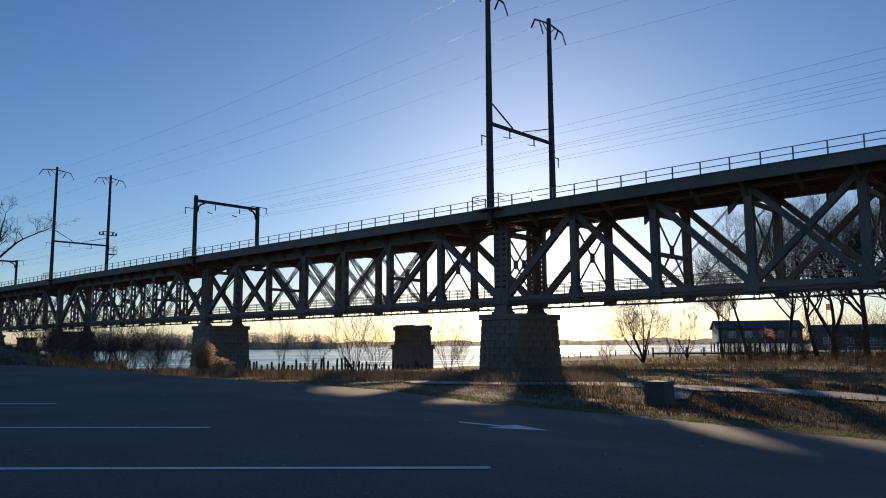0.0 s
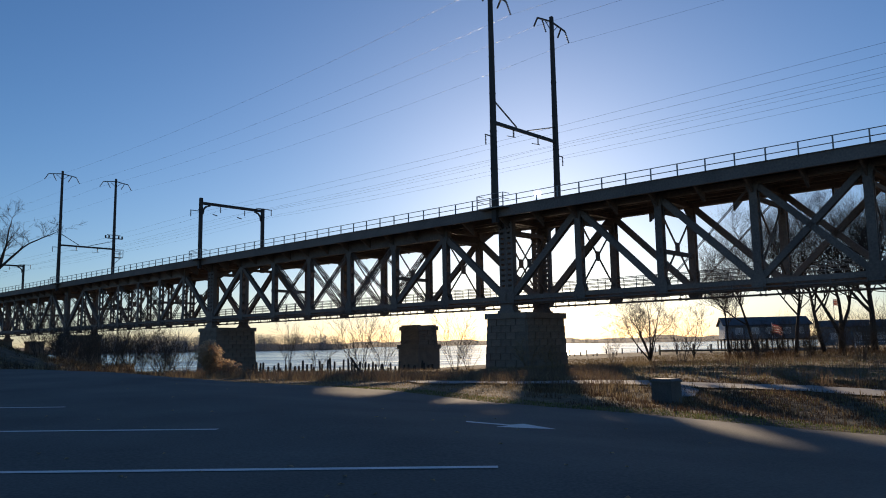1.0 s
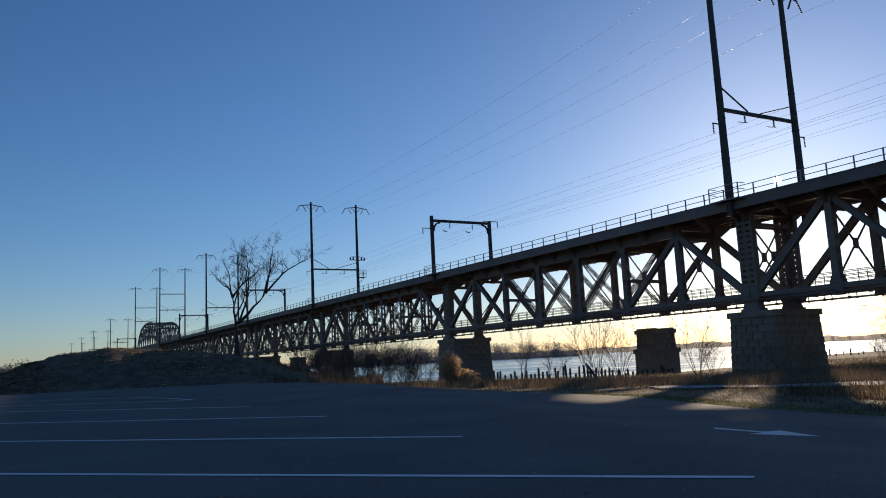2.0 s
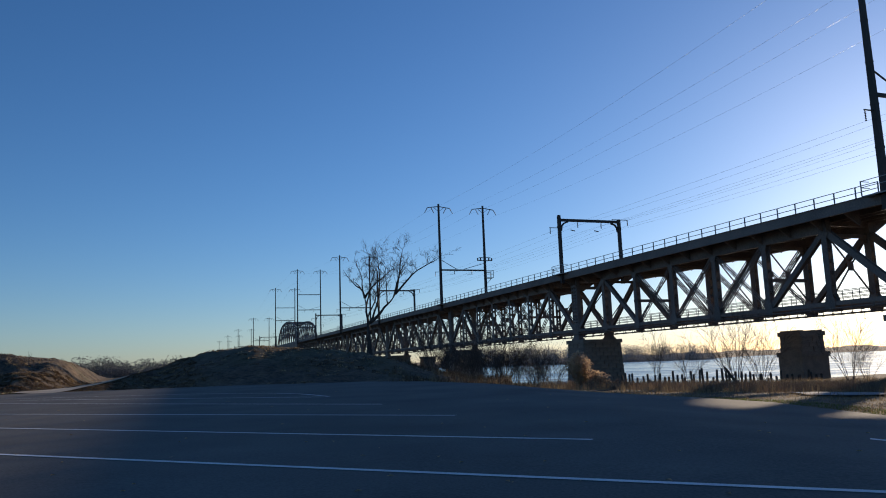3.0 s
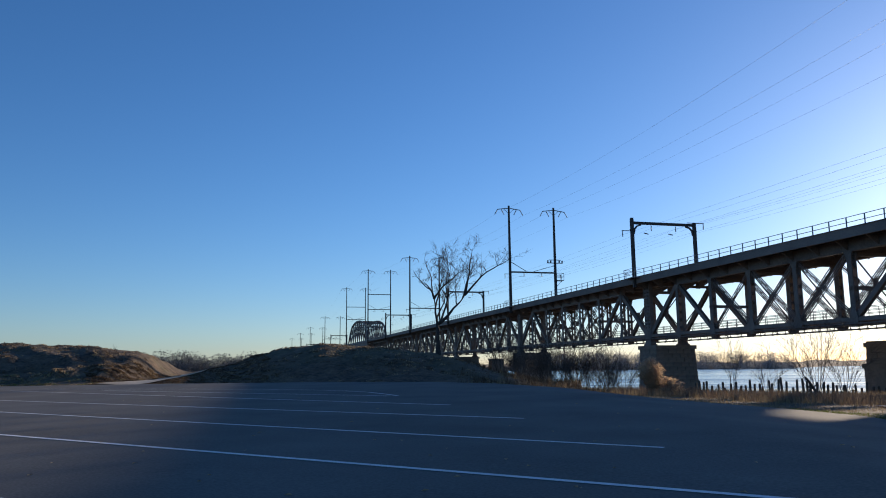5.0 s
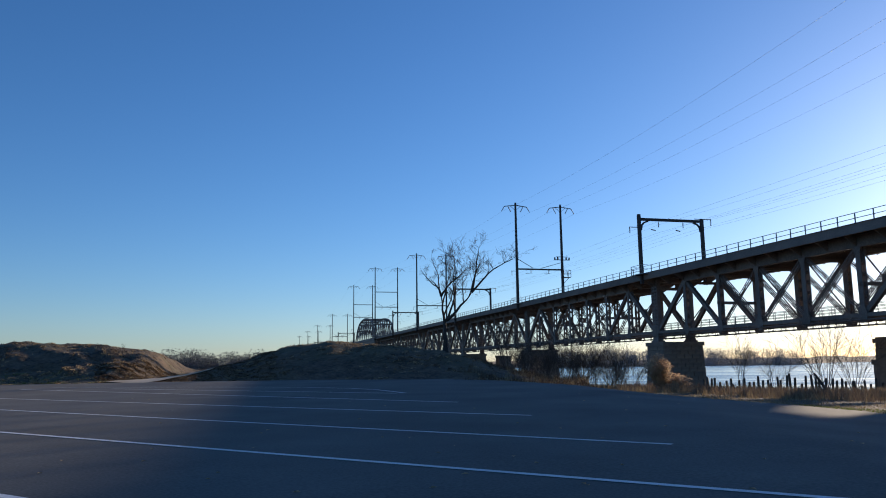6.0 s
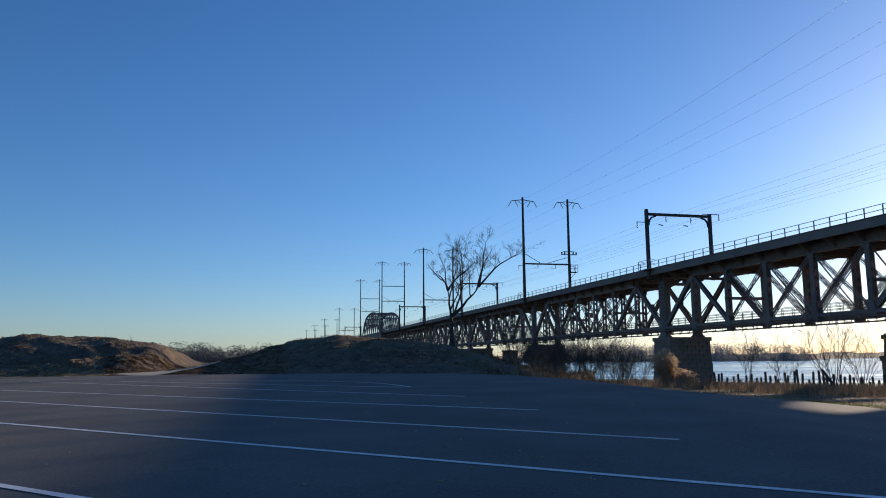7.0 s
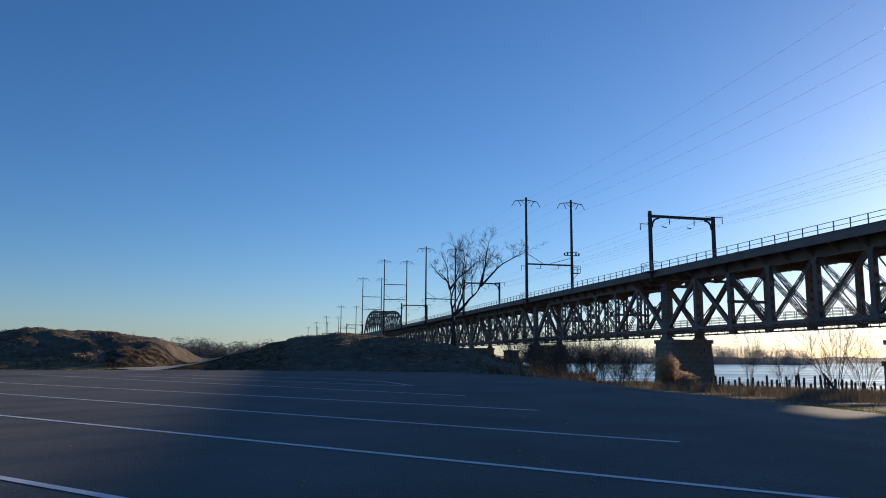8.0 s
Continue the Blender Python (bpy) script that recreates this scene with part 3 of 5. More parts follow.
STATIONS = [-10.4, 46.1, 101.7, 156.2, 207.5, 258.0, 305.5, 353.0, 420.0, 470.0, 520.0, 570.0, 620.0, 670.0]
right = deck_span(12.93, True, False, 8.2)
right.matrix_world = along(STATIONS[0], (STATIONS[1] - STATIONS[0]) / SPAN)
first = deck_span()
first.matrix_world = along(STATIONS[1], (STATIONS[2] - STATIONS[1]) / SPAN)
for a, b in zip(STATIONS[2:], STATIONS[3:]):
    if a == 353.0:
        continue
    c = copy_thing(first, Matrix())
    c.matrix_basis = along(a, (b - a) / SPAN)


# swing span: a through truss standing above the deck line
def swing_span():
    length = 67.0
    s = thing("swing_span", BRIDGE @ Matrix.Translation((0, 353.0, 0)), "dark steel through truss swing span with arched top", "bridge")
    part("deck", Geo().box(0, 0, 13.0, 10.3, length, 14.1), STEEL, s)
    n = 10
    ys = [length * i / n for i in range(n + 1)]
    rise = [0, 6.6, 8.6, 9.7, 10.3, 10.5, 10.3, 9.7, 8.6, 5.6, 0]
    zs = [DECK + r for r in rise]
    for x in (0.6, 9.7):
        for i in range(n):
            part("top_chord", Geo().beam((x, ys[i], zs[i] if i else DECK), (x, ys[i + 1], zs[i + 1] if i + 1 < n else DECK), 0.5, 0.75), STEEL, s)
        for i in range(1, n):
            part("post", Geo().box(x - 0.18, ys[i] - 0.22, 14.1, x + 0.18, ys[i] + 0.22, zs[i]), STEEL, s)
            k = i + 1 if i < n / 2 else i - 1
            if 0 < k < n:
                part("diagonal", Geo().beam((x, ys[i], zs[i]), (x, ys[k], 14.2), 0.25, 0.4, up=(1, 0, 0)), STEEL, s)
                part("counter_brace", Geo().beam((x, ys[k], zs[k]), (x, ys[i], 14.2), 0.12, 0.2, up=(1, 0, 0)), STEEL, s)
        for i in range(n):
            part("bottom_chord", Geo().box(x - 0.35, ys[i], 11.5, x + 0.35, ys[i + 1], 13.0), STEEL, s)
    for i in range(1, n):
        part("portal_strut", Geo().box(0.6, ys[i] - 0.15, zs[i] - 0.5, 9.7, ys[i] + 0.15, zs[i] + 0.1), STEEL, s)
        if rise[i] > 7:
            part("sway_brace", Geo().beam((0.6, ys[i], zs[i] - 2.6), (9.7, ys[i], zs[i] - 0.4), 0.14, 0.16, up=(0, 1, 0)).beam((9.7, ys[i], zs[i] - 2.6), (0.6, ys[i], zs[i] - 0.4), 0.14, 0.16, up=(0, 1, 0)), STEEL, s)
    return s


swing_span()


# ---- stone piers ----
def pier(m, x0, x1, half, top, bottom, label, group, blocks=True, shoes=True, course=0.62):
    s = thing("bridge_pier" if shoes else "old_pier", m, label, "pier", group)
    rng = random.Random(int(abs(m.translation.x * 10)) + 5)
    body = top - 0.55
    bat = 0.045
    h = body - bottom
    part("core", Geo().frustum((x0 - bat * h, -half - bat * h, x1 + bat * h, half + bat * h), (x0, -half, x1, half), bottom, body), MORTAR, s)
    g = Geo().box(x0 - 0.22, -half - 0.22, body, x1 + 0.22, half + 0.22, top)
    part("cap_stone", g, STONE, s, "projecting cap course")
    if blocks:
        stone = Geo()
        stone.hexa([(a * (0.5 - e), 0.06 - b * 0.0 + d, c * (0.5 - e)) for d, e in ((0.0, 0.0), (-0.12, 0.03)) for a, b, c in ((-1, 0, -1), (1, 0, -1), (1, 0, 1), (-1, 0, 1))])
        me = stone.mesh("stone")
        me.materials.append(STONE)
        n = int(h / course)
        for i in range(n):
            z = bottom + (i + 0.5) * h / n
            g_ = bat * (body - z)
            for side in range(4):
                a0, a1 = (x0 - g_, x1 + g_) if side % 2 == 0 else (-half - g_, half + g_)
                length = a1 - a0
                k = max(2, round(length / 1.35))
                cuts = [a0 + length * (q + (0.5 if i % 2 and 0 < q < k else 0.0) * (1 if q < k else 0)) / k for q in range(k + 1)]
                cuts = [min(max(c, a0), a1) for c in cuts]
                for q in range(k):
                    w = cuts[q + 1] - cuts[q]
                    if w < 0.1:
                        continue
                    mid = (cuts[q] + cuts[q + 1]) / 2
                    out = rng.uniform(0.0, 0.05)
                    if side == 0:
                        loc, rot = (mid, -half - g_ - out, z), 0
                    elif side == 2:
                        loc, rot = (mid, half + g_ + out, z), math.pi
                    elif side == 1:
                        loc, rot = (x1 + g_ + out, mid, z), math.pi / 2
                    else:
                        loc, rot = (x0 - g_ - out, mid, z), -math.pi / 2
                    mm = Matrix.Translation(loc) @ Matrix.Rotation(rot, 4, "Z") @ Matrix.Diagonal((w - 0.025, 1, h / n - 0.025, 1))
                    piece("stone", me, s, mm)
    if shoes:
        for x in (NEAR, FAR):
            g = Geo().box(x - 0.55, -1.0, top, x + 0.55, 1.0, top + 0.25)
            g.frustum((x - 0.45, -0.85, x + 0.45, 0.85), (x - 0.32, -0.6, x + 0.32, 0.6), top + 0.25, 4.95)
            part("bearing_shoe", g, STEEL, s)
    return s


for i, y in enumerate(STATIONS):
    m = BRIDGE @ Matrix.Translation((0, y, 0))
    p = m @ Vector((5, 0, 0))
    low = min(gz(p.x, p.y), WATER_Z) - 1.0 if i not in (0, 1) else gz(p.x, p.y) - 1.2
    pier(m, 1.75, 8.0, 2.35, 4.0, low, "dark weathered coursed stone bridge pier with cap", "bridge piers", blocks=i in (1, 2, 3))

# piers of an older bridge that is gone
for az, r in ((16.1, 104.0), (-10.2, 228.0)):
    x, y = at(az, r)
    m = Matrix.Translation((x, y, 0)) @ Matrix.Rotation(radians(28.9), 4, "Z")
    low = min(gz(x, y), WATER_Z) - 1.0
    s = pier(m, -1.75, 1.75, 1.6, 3.55, low, "freestanding old stone pier with stepped top", "old piers", blocks=az > 0, shoes=False)
    part("shoulder", Geo().box(-2.2, -2.05, 0.5, 2.2, 2.05, 1.1), STONE, s)
    part("lower_block", Geo().box(-2.05, -1.9, low, 2.05, 1.9, 0.5), STONE, s)
    if az > 0:
        for a in (-1.75, 1.25):
            part("corner_stone", Geo().box(a, -1.6, 3.55, a + 0.5, 1.6, 3.72), STONE, s)


# ---- electrification ----
def insulator(g, a, b, r=0.11):
    a, b = Vector(a), Vector(b)
    n = 7
    pts, rad = [], []
    for i in range(n):
        for k, rr in ((0.1, 0.35), (0.35, 1.0), (0.65, 1.0), (0.9, 0.35)):
            pts.append(a.lerp(b, (i + k) / n))
            rad.append(r * rr)
    g.tube(pts, rad, 6)


def refuge(s):
    """Railed stand outside the deck beside a mast."""
    g = Geo()
    for yy in (-1.6, 1.6):
        g.box(-1.0, yy - 0.04, 14.0, -0.92, yy + 0.04, 15.3)
    for z in (14.7, 15.25):
        g.box(-1.0, -1.6, z, -0.94, 1.6, z + 0.05)
        for yy in (-1.6, 1.6):
            g.box(-1.0, yy - 0.03, z, 0.0, yy + 0.03, z + 0.05)
    g.box(-1.0, -1.6, 13.9, 0, 1.6, 14.0)
    part("refuge_rail", g, RAIL, s)


def tall_mast(y, height, beams, platform=False):
    s = thing("catenary_mast", BRIDGE @ Matrix.Translation((0, y, 0)), "tall paired steel catenary masts with crossarms on the bridge", "catenary mast", "catenary masts")
    top = DECK + height
    for x in (-0.15, 10.45):
        g = Geo()
        g.beam((x, 0, 12.6), (x, 0, top), 0.54, 0.54, up=(0, 1, 0), w2=0.34, h2=0.34)
        for k in range(1, 6):
            z = DECK + height * k / 6
            g.box(x - 0.29 + 0.017 * k, -0.29 + 0.017 * k, z, x + 0.29 - 0.017 * k, 0.29 - 0.017 * k, z + 0.12)
        mast = part("mast", g, POLE, s)
        g = Geo().box(x - 0.7, -0.6, 13.9, x + 0.7, 0.6, 14.06)
        part("base_bracket", g, STEEL, s)
        g = Geo()
        for e in (-1, 1):
            g.beam((x, 0, top - 0.55), (x + e * 2.6, 0, top - 0.9), 0.12, 0.16)
            g.beam((x + e * 0.2, 0, top - 1.6), (x + e * 1.2, 0, top - 0.75), 0.07, 0.07)
        part("crossarm", g, POLE, s)
        for e in (-1, 1):
            for u, v in ((2.6, 3.3), (1.75, 1.1)):
                g = Geo()
                insulator(g, (x + e * u, 0, top - 0.9), (x + e * v, 0, top - 2.1))
                part("insulator", g, INSUL, s)
        # signal arms lower down
        e = -1 if x < 5 else 1
        g = Geo().beam((x, 0, DECK + 7.0), (x + e * 1.3, 0, DECK + 7.0), 0.08, 0.1)
        part("side_arm", g, POLE, s)
        g = Geo()
        insulator(g, (x + e * 1.2, 0, DECK + 7.0), (x + e * 1.2, 0, DECK + 6.0), 0.08)
        part("insulator", g, INSUL, s)
    for z in beams:
        g = Geo().box(-0.15, -0.12, z - 0.3, 10.45, 0.12, z + 0.02)
        part("cross_beam", g, POLE, s)
    z = beams[0]
    for a, b in (((-0.15, z + 2.2), (3.6, z + 0.1)), ((10.45, z + 1.5), (5.4, z + 0.1))):
        part("tie_rod", Geo().beam((a[0], 0, a[1]), (b[0], 0, b[1]), 0.1, 0.12, up=(0, 1, 0)), POLE, s)
    for x in (3.07, 7.22):
        g = Geo()
        insulator(g, (x, 0, z - 0.3), (x, 0, z - 1.0), 0.1)
        g.beam((x - 1.1, 0, z - 1.1), (x + 0.3, 0, z - 1.0), 0.05, 0.06)
        part("insulator", g, INSUL, s)
    refuge(s)
    if platform:
        x = 10.45
        g = Geo().box(x - 0.1, -0.7, DECK + 5.7, x + 1.7, 0.7, DECK + 5.8)
        for a, b in ((0.0, -0.7), (1.7, -0.7), (1.7, 0.7), (0.0, 0.7)):
            g.box(x + a - 0.04, b - 0.04, DECK + 5.8, x + a + 0.04, b + 0.04, DECK + 7.4)
        for zz in (6.6, 7.4):
            g.box(x, -0.74, DECK + zz - 0.05, x + 1.7, -0.68, DECK + zz).box(x, 0.68, DECK + zz - 0.05, x + 1.7, 0.74, DECK + zz).box(x + 1.66, -0.7, DECK + zz - 0.05, x + 1.72, 0.7, DECK + zz)
        g.beam((x, 0, DECK + 4.2), (x + 1.5, 0, DECK + 5.7), 0.08, 0.08)
        part("platform", g, POLE, s, "railed work platform")
        g = Geo().box(x - 1.8, -0.1, DECK + 9.6, x + 1.8, 0.1, DECK + 9.75).box(x - 1.4, -0.08, DECK + 10.3, x + 1.4, 0.08, DECK + 10.42)
        for a in (-1.7, -1.0, 1.0, 1.7):
            g.box(x + a - 0.12, -0.12, DECK + 9.75, x + a + 0.12, 0.12, DECK + 10.25)
        part("switch_arm", g, POLE, s)
    return s


def portal(y, height=8.5):
    s = thing("catenary_portal", BRIDGE @ Matrix.Translation((0, y, 0)), "dark steel catenary portal frame spanning the tracks", "catenary portal", "catenary portals")
    top = DECK + height
    for x in (-0.15, 10.45):
        g = Geo().box(x - 0.22, -0.22, 12.6, x + 0.22, 0.22, top + (0.25 if x < 5 else 0.0))
        g.box(x - 0.28, -0.28, top - 1.3, x + 0.28, 0.28, top - 1.2).box(x - 0.2, -0.2, top, x + 0.2, 0.2, top + (0.5 if x < 5 else 0.15))
        part("column", g, POLE, s)
        part("base_bracket", Geo().box(x - 0.7, -0.7, 13.9, x + 0.7, 0.7, 14.06), STEEL, s)
        e = 1 if x < 5 else -1
        pts = [(x + e * 0.3, 0, top - 1.9), (x + e * 0.42, 0, top - 1.2), (x + e * 0.8, 0, top - 0.75), (x + e * 1.5, 0, top - 0.5)]
        g = Geo()
        for a, b in zip(pts, pts[1:]):
            g.beam(a, b, 0.24, 0.2, up=(0, 1, 0))
        part("knee", g, POLE, s)
        g = Geo().beam((x, 0, top - 1.5 if x < 5 else top + 0.1), (x - e * 1.7, 0, top - 1.5 if x < 5 else top + 0.1), 0.09, 0.1)
        if x > 5:
            g.beam((x, 0, top + 0.1), (x + e * 1.2, 0, top + 0.1), 0.09, 0.1)
        part("side_arm", g, POLE, s)
        g = Geo()
        zz = top - 1.5 if x < 5 else top + 0.1
        insulator(g, (x - e * 1.6, 0, zz), (x - e * 1.6, 0, zz - 0.95), 0.1)
        part("insulator", g, INSUL, s)
    part("cross_beam", Geo().box(-0.15, -0.2, top - 0.45, 10.45, 0.2, top - 0.14).box(-0.15, -0.26, top - 0.14, 10.45, 0.26, top - 0.08), POLE, s)
    for x in (3.07, 7.22):
        g = Geo()
        insulator(g, (x, 0, top - 0.55), (x, 0, top - 1.4), 0.1)
        insulator(g, (x - 0.5, 0, top - 1.9), (x - 1.3, 0, top - 1.75), 0.09)
        part("insulator", g, INSUL, s)
    refuge(s)
    return s


MASTS = [(-65.0, 22.2), (45.6, 22.6), (155.3, 22.2), (258.0, 25.8), (349.0, 32.6), (424.0, 31.9), (537.0, 23.3), (655.0, 22.0), (766.0, 22.0), (894.0, 22.0)]
for y, h in MASTS:
    if y > 0:
        tall_mast(y, h, [DECK + (8.6 if y < 50 else 7.6)] if y < 300 or y > 500 else [DECK + 14.0, DECK + 21.0], platform=y == 155.3)
PORTALS = [-10.4, 101.3, 207.5, 304.0, 500.0, 690.0]
for y in PORTALS:
    portal(y)


def wire_run(x, points, sag, label, r=0.016):
    """One wire over all its supports, sagging between them."""
    pts = []
    for (ya, za), (yb, zb) in zip(points, points[1:]):
        drop = sag * ((yb - ya) / 55) ** 1.5
        for i in range(14):
            k = i / 14
            pts.append(BRIDGE @ Vector((x, ya + (yb - ya) * k, za + (zb - za) * k - 4 * drop * k * (1 - k))))
    pts.append(BRIDGE @ Vector((x, *points[-1])))
    return single("overhead_wire", Geo().tube(pts, r * 0.7, 4), WIRE, label, "wire", "overhead wires")


for x in (-3.4, 3.1, 7.2, 13.7):
    wire_run(x, [(y, DECK + h - 2.1) for y, h in MASTS[:7]], 0.5, "thin high transmission wire between the masts", 0.017)
mixed = sorted([(y, DECK + 6.4) for y, h in MASTS[:6]] + [(y, DECK + 6.9) for y in PORTALS[:5]])
for x, dz in ((-1.35, -0.4), (3.07, 0.6), (3.07, -0.6), (7.22, 0.6), (7.22, -0.6), (11.65, 0.4), (11.65, 1.6)):
    wire_run(x, [(y, z + dz) for y, z in mixed], 0.35 if dz > 0 else 0.08, "overhead catenary wire above the tracks", 0.015)


# ---- bare trees and shrubs ----
def grow(rng, geos, p, way, length, r, level, last, bend=0.18, kids=(3, 5), lift=0.12, ratio=0.62, wide=1.0):
    """One branch and, along it, its side branches; geos[level] takes the mesh."""
    n = 5 if level < 2 else 4
    pts, rad = [Vector(p)], [r]
    d = Vector(way).normalized()
    for i in range(n):
        d = (d + Vector((rng.uniform(-bend, bend), rng.uniform(-bend, bend), rng.uniform(-bend, bend) * 0.6 + lift * (0.3 if level == 0 else 1)))).normalized()
        pts.append(pts[-1] + d * length / n)
        rad.append(r * (1 - 0.72 * (i + 1) / n))
    geos[min(level, len(geos) - 1)].tube(pts, rad, (8, 6, 4, 3, 3)[min(level, 4)])
    if level >= last:
        return
    for _ in range(rng.randint(*kids)):
        k = rng.uniform(0.35 if level == 0 else 0.25, 1.0)
        i = min(int(k * n), n - 1)
        q = pts[i].lerp(pts[i + 1], k * n - i)
        axis = Vector((rng.uniform(-1, 1), rng.uniform(-1, 1), rng.uniform(-0.3, 0.5)))
        side = d.cross(axis).normalized()
        w = (d * rng.uniform(0.55, 0.95) + side * rng.uniform(0.5, 0.95) * wide).normalized()
        grow(rng, geos, q, w, length * ratio * rng.uniform(0.75, 1.15), max(rad[i] * 0.6, 0.0075), level + 1, last, bend * 1.1, kids, lift, ratio, wide)


def tree(az, dist, height, r, seed, label, lean=(0, 0), last=4, kids=(3, 4), stems=None, sink=0.2, lift=0.12, group="bare trees", ratio=0.62):
    x, y = at(az, dist)
    rng = random.Random(seed)
    base = gz(x, y) - sink
    s = thing("bare_tree", Matrix.Translation((x, y, base)), label, "tree", group)
    geos = [Geo(), Geo(), Geo()]
    if stems:
        fork = height * stems[0]
        geos[0].tube([(0, 0, 0), (0.05 * height * lean[0], 0, fork * 0.5), (0.1 * height * lean[0], 0, fork)], [r * 1.25, r, r * 0.95], 8)
        for dx, dy, dz, k in stems[1:]:
            grow(rng, [geos[0], geos[1], geos[2]], (0.1 * height * lean[0], 0, fork - 0.1), (dx, dy, dz), height * k, r * 0.72, 0, last, 0.14, kids, lift, ratio)
    else:
        grow(rng, geos, (0, 0, 0), (lean[0], lean[1], 1), height * 0.72, r, 0, last, 0.09, (kids[0] + 4, kids[1] + 5), lift, ratio)
    for name, g in zip(("trunk", "branchwork", "crown"), geos):
        if g.f:
            part(name, g, BARK if name == "trunk" else TWIG, s, kind="stuff" if name == "crown" else "").data.shade_smooth()
    return s


def limb(rng, geos, p, lean, length, r, curl, twigs, deep=0.0):
    """A main limb in the tree's broad plane: lean in degrees from upright, curl degrees more along it; returns its points."""
    n = 9
    pts, rad = [Vector(p)], [r]
    for i in range(n):
        a = radians(lean + curl * (i / (n - 1)) + rng.uniform(-9, 9))
        pts.append(pts[-1] + Vector((math.sin(a), deep + rng.uniform(-0.12, 0.12), math.cos(a))) * length / n)
        rad.append(r * (1 - 0.8 * (i + 1) / n))
    geos[0 if r > 0.1 else 1].tube(pts, rad, 7)
    for k in range(int(twigs * 1.4)):
        i = min(n, 3 + rng.randrange(n - 2))
        way = (pts[min(i + 1, n)] - pts[i - 1]).normalized()
        side = Vector((rng.choice((-1, 1)) * rng.uniform(0.4, 1.0), rng.uniform(-0.8, 0.8), rng.uniform(0.0, 0.8)))
        grow(rng, [geos[1], geos[2]], pts[i], way * 0.55 + side, length * rng.uniform(0.16, 0.32), max(rad[i] * 0.35, 0.009), 0, 2, 0.2, (3, 4), 0.1, 0.6)
    return pts


def spreading_tree(az, dist):
    x, y = at(az, dist)
    s = thing("bare_tree", Matrix.Translation((x, y, gz(x, y) - 0.3)) @ Matrix.Rotation(radians(-az), 4, "Z"), "wide bare winter tree with low forks and long curving limbs", "tree", "bare trees")
    rng = random.Random(14)
    geos = [Geo(), Geo(), Geo()]
    a = limb(rng, geos, (0, 0, 0), 3, 4.4, 0.19, -10, 0)
    geos[0].tube([(0, 0, -0.2), (0, 0, 0.7)], [0.3, 0.2], 8)
    b = limb(rng, geos, (0.05, 0, 2.6), 54, 2.8, 0.14, -22, 0)
    # left stem: a limb arching out to the left, one upright, two crossing to the right
    c = limb(rng, geos, a[-1], -10, 1.4, 0.1, -40, 3)
    limb(rng, geos, c[5], -58, 1.9, 0.05, 35, 6, 0.1)
    limb(rng, geos, c[3], 0, 2.4, 0.05, -22, 7, -0.1)
    limb(rng, geos, a[-1], 36, 2.9, 0.085, 16, 9, 0.1)
    limb(rng, geos, a[5], 26, 4.6, 0.09, -30, 12, -0.08)
    limb(rng, geos, a[7], 10, 3.4, 0.07, 6, 9, 0.15)
    # right stem: two upright limbs and one long limb reaching out
    limb(rng, geos, b[-1], 6, 3.3, 0.09, 6, 12)
    limb(rng, geos, b[-1], 46, 4.2, 0.085, 10, 11, 0.05)
    limb(rng, geos, b[-2], 16, 3.1, 0.06, 12, 9, 0.12)
    limb(rng, geos, b[3], -8, 4.6, 0.07, 10, 12, 0.08)
    limb(rng, geos, a[6], 22, 4.0, 0.06, -14, 10, -0.15)
    limb(rng, geos, b[6], -6, 2.6, 0.05, 6, 7, -0.1)
    for name, g in zip(("trunk", "branchwork", "crown"), geos):
        part(name, g, BARK, s, kind="stuff" if name == "crown" else "").data.shade_smooth()


spreading_tree(-14.5, 55)
tree(33.0, 92, 8.6, 0.15, 23, "bare multi-stemmed tree fanning out on the grassy river bank", stems=(0.04, (-0.32, 0.1, 1, 0.62), (0.28, 0.1, 1, 0.64), (0.0, -0.2, 1, 0.68), (-0.6, 0.1, 0.9, 0.58), (0.55, 0.2, 0.9, 0.58), (0.12, 0.2, 1, 0.62), (-0.14, -0.1, 1, 0.64)), kids=(4, 6), lift=0.05)
tree(36.0, 96, 6.4, 0.085, 29, "small bare tree with fine spreading twigs", stems=(0.1, (-0.5, 0.1, 1, 0.55), (0.5, 0.1, 1, 0.55), (0.1, -0.2, 1, 0.6)), kids=(3, 5))
tree(40.2, 96, 13.0, 0.21, 31, "tall bare leaning tree behind the bridge", lean=(-0.28, 0.05), kids=(3, 5))
tree(42.6, 104, 15.5, 0.25, 37, "tall bare tree with forking limbs behind the bridge", lean=(0.06, 0.0), kids=(3, 5))
tree(44.4, 100, 15.5, 0.27, 41, "tall bare tree with forking limbs behind the bridge", lean=(-0.22, 0.1), kids=(3, 5))
tree(45.4, 104, 16.0, 0.34, 43, "tall bare tree with thick twin trunks behind the bridge", stems=(0.15, (-0.45, 0, 1, 0.62), (0.1, 0.1, 1, 0.66), (0.55, 0, 1, 0.5)), kids=(3, 5))
tree(47.3, 92, 16.0, 0.37, 47, "tall bare tree with a thick dark trunk", lean=(0.03, 0), kids=(3, 5))
tree(50.0, 100, 16.0, 0.3, 53, "tall bare tree with forking limbs behind the bridge", lean=(-0.1, 0), kids=(3, 5))
tree(38.4, 112, 9.5, 0.2, 59, "bare slender tree beside the stilt house", lean=(0.1, 0), kids=(3, 5))


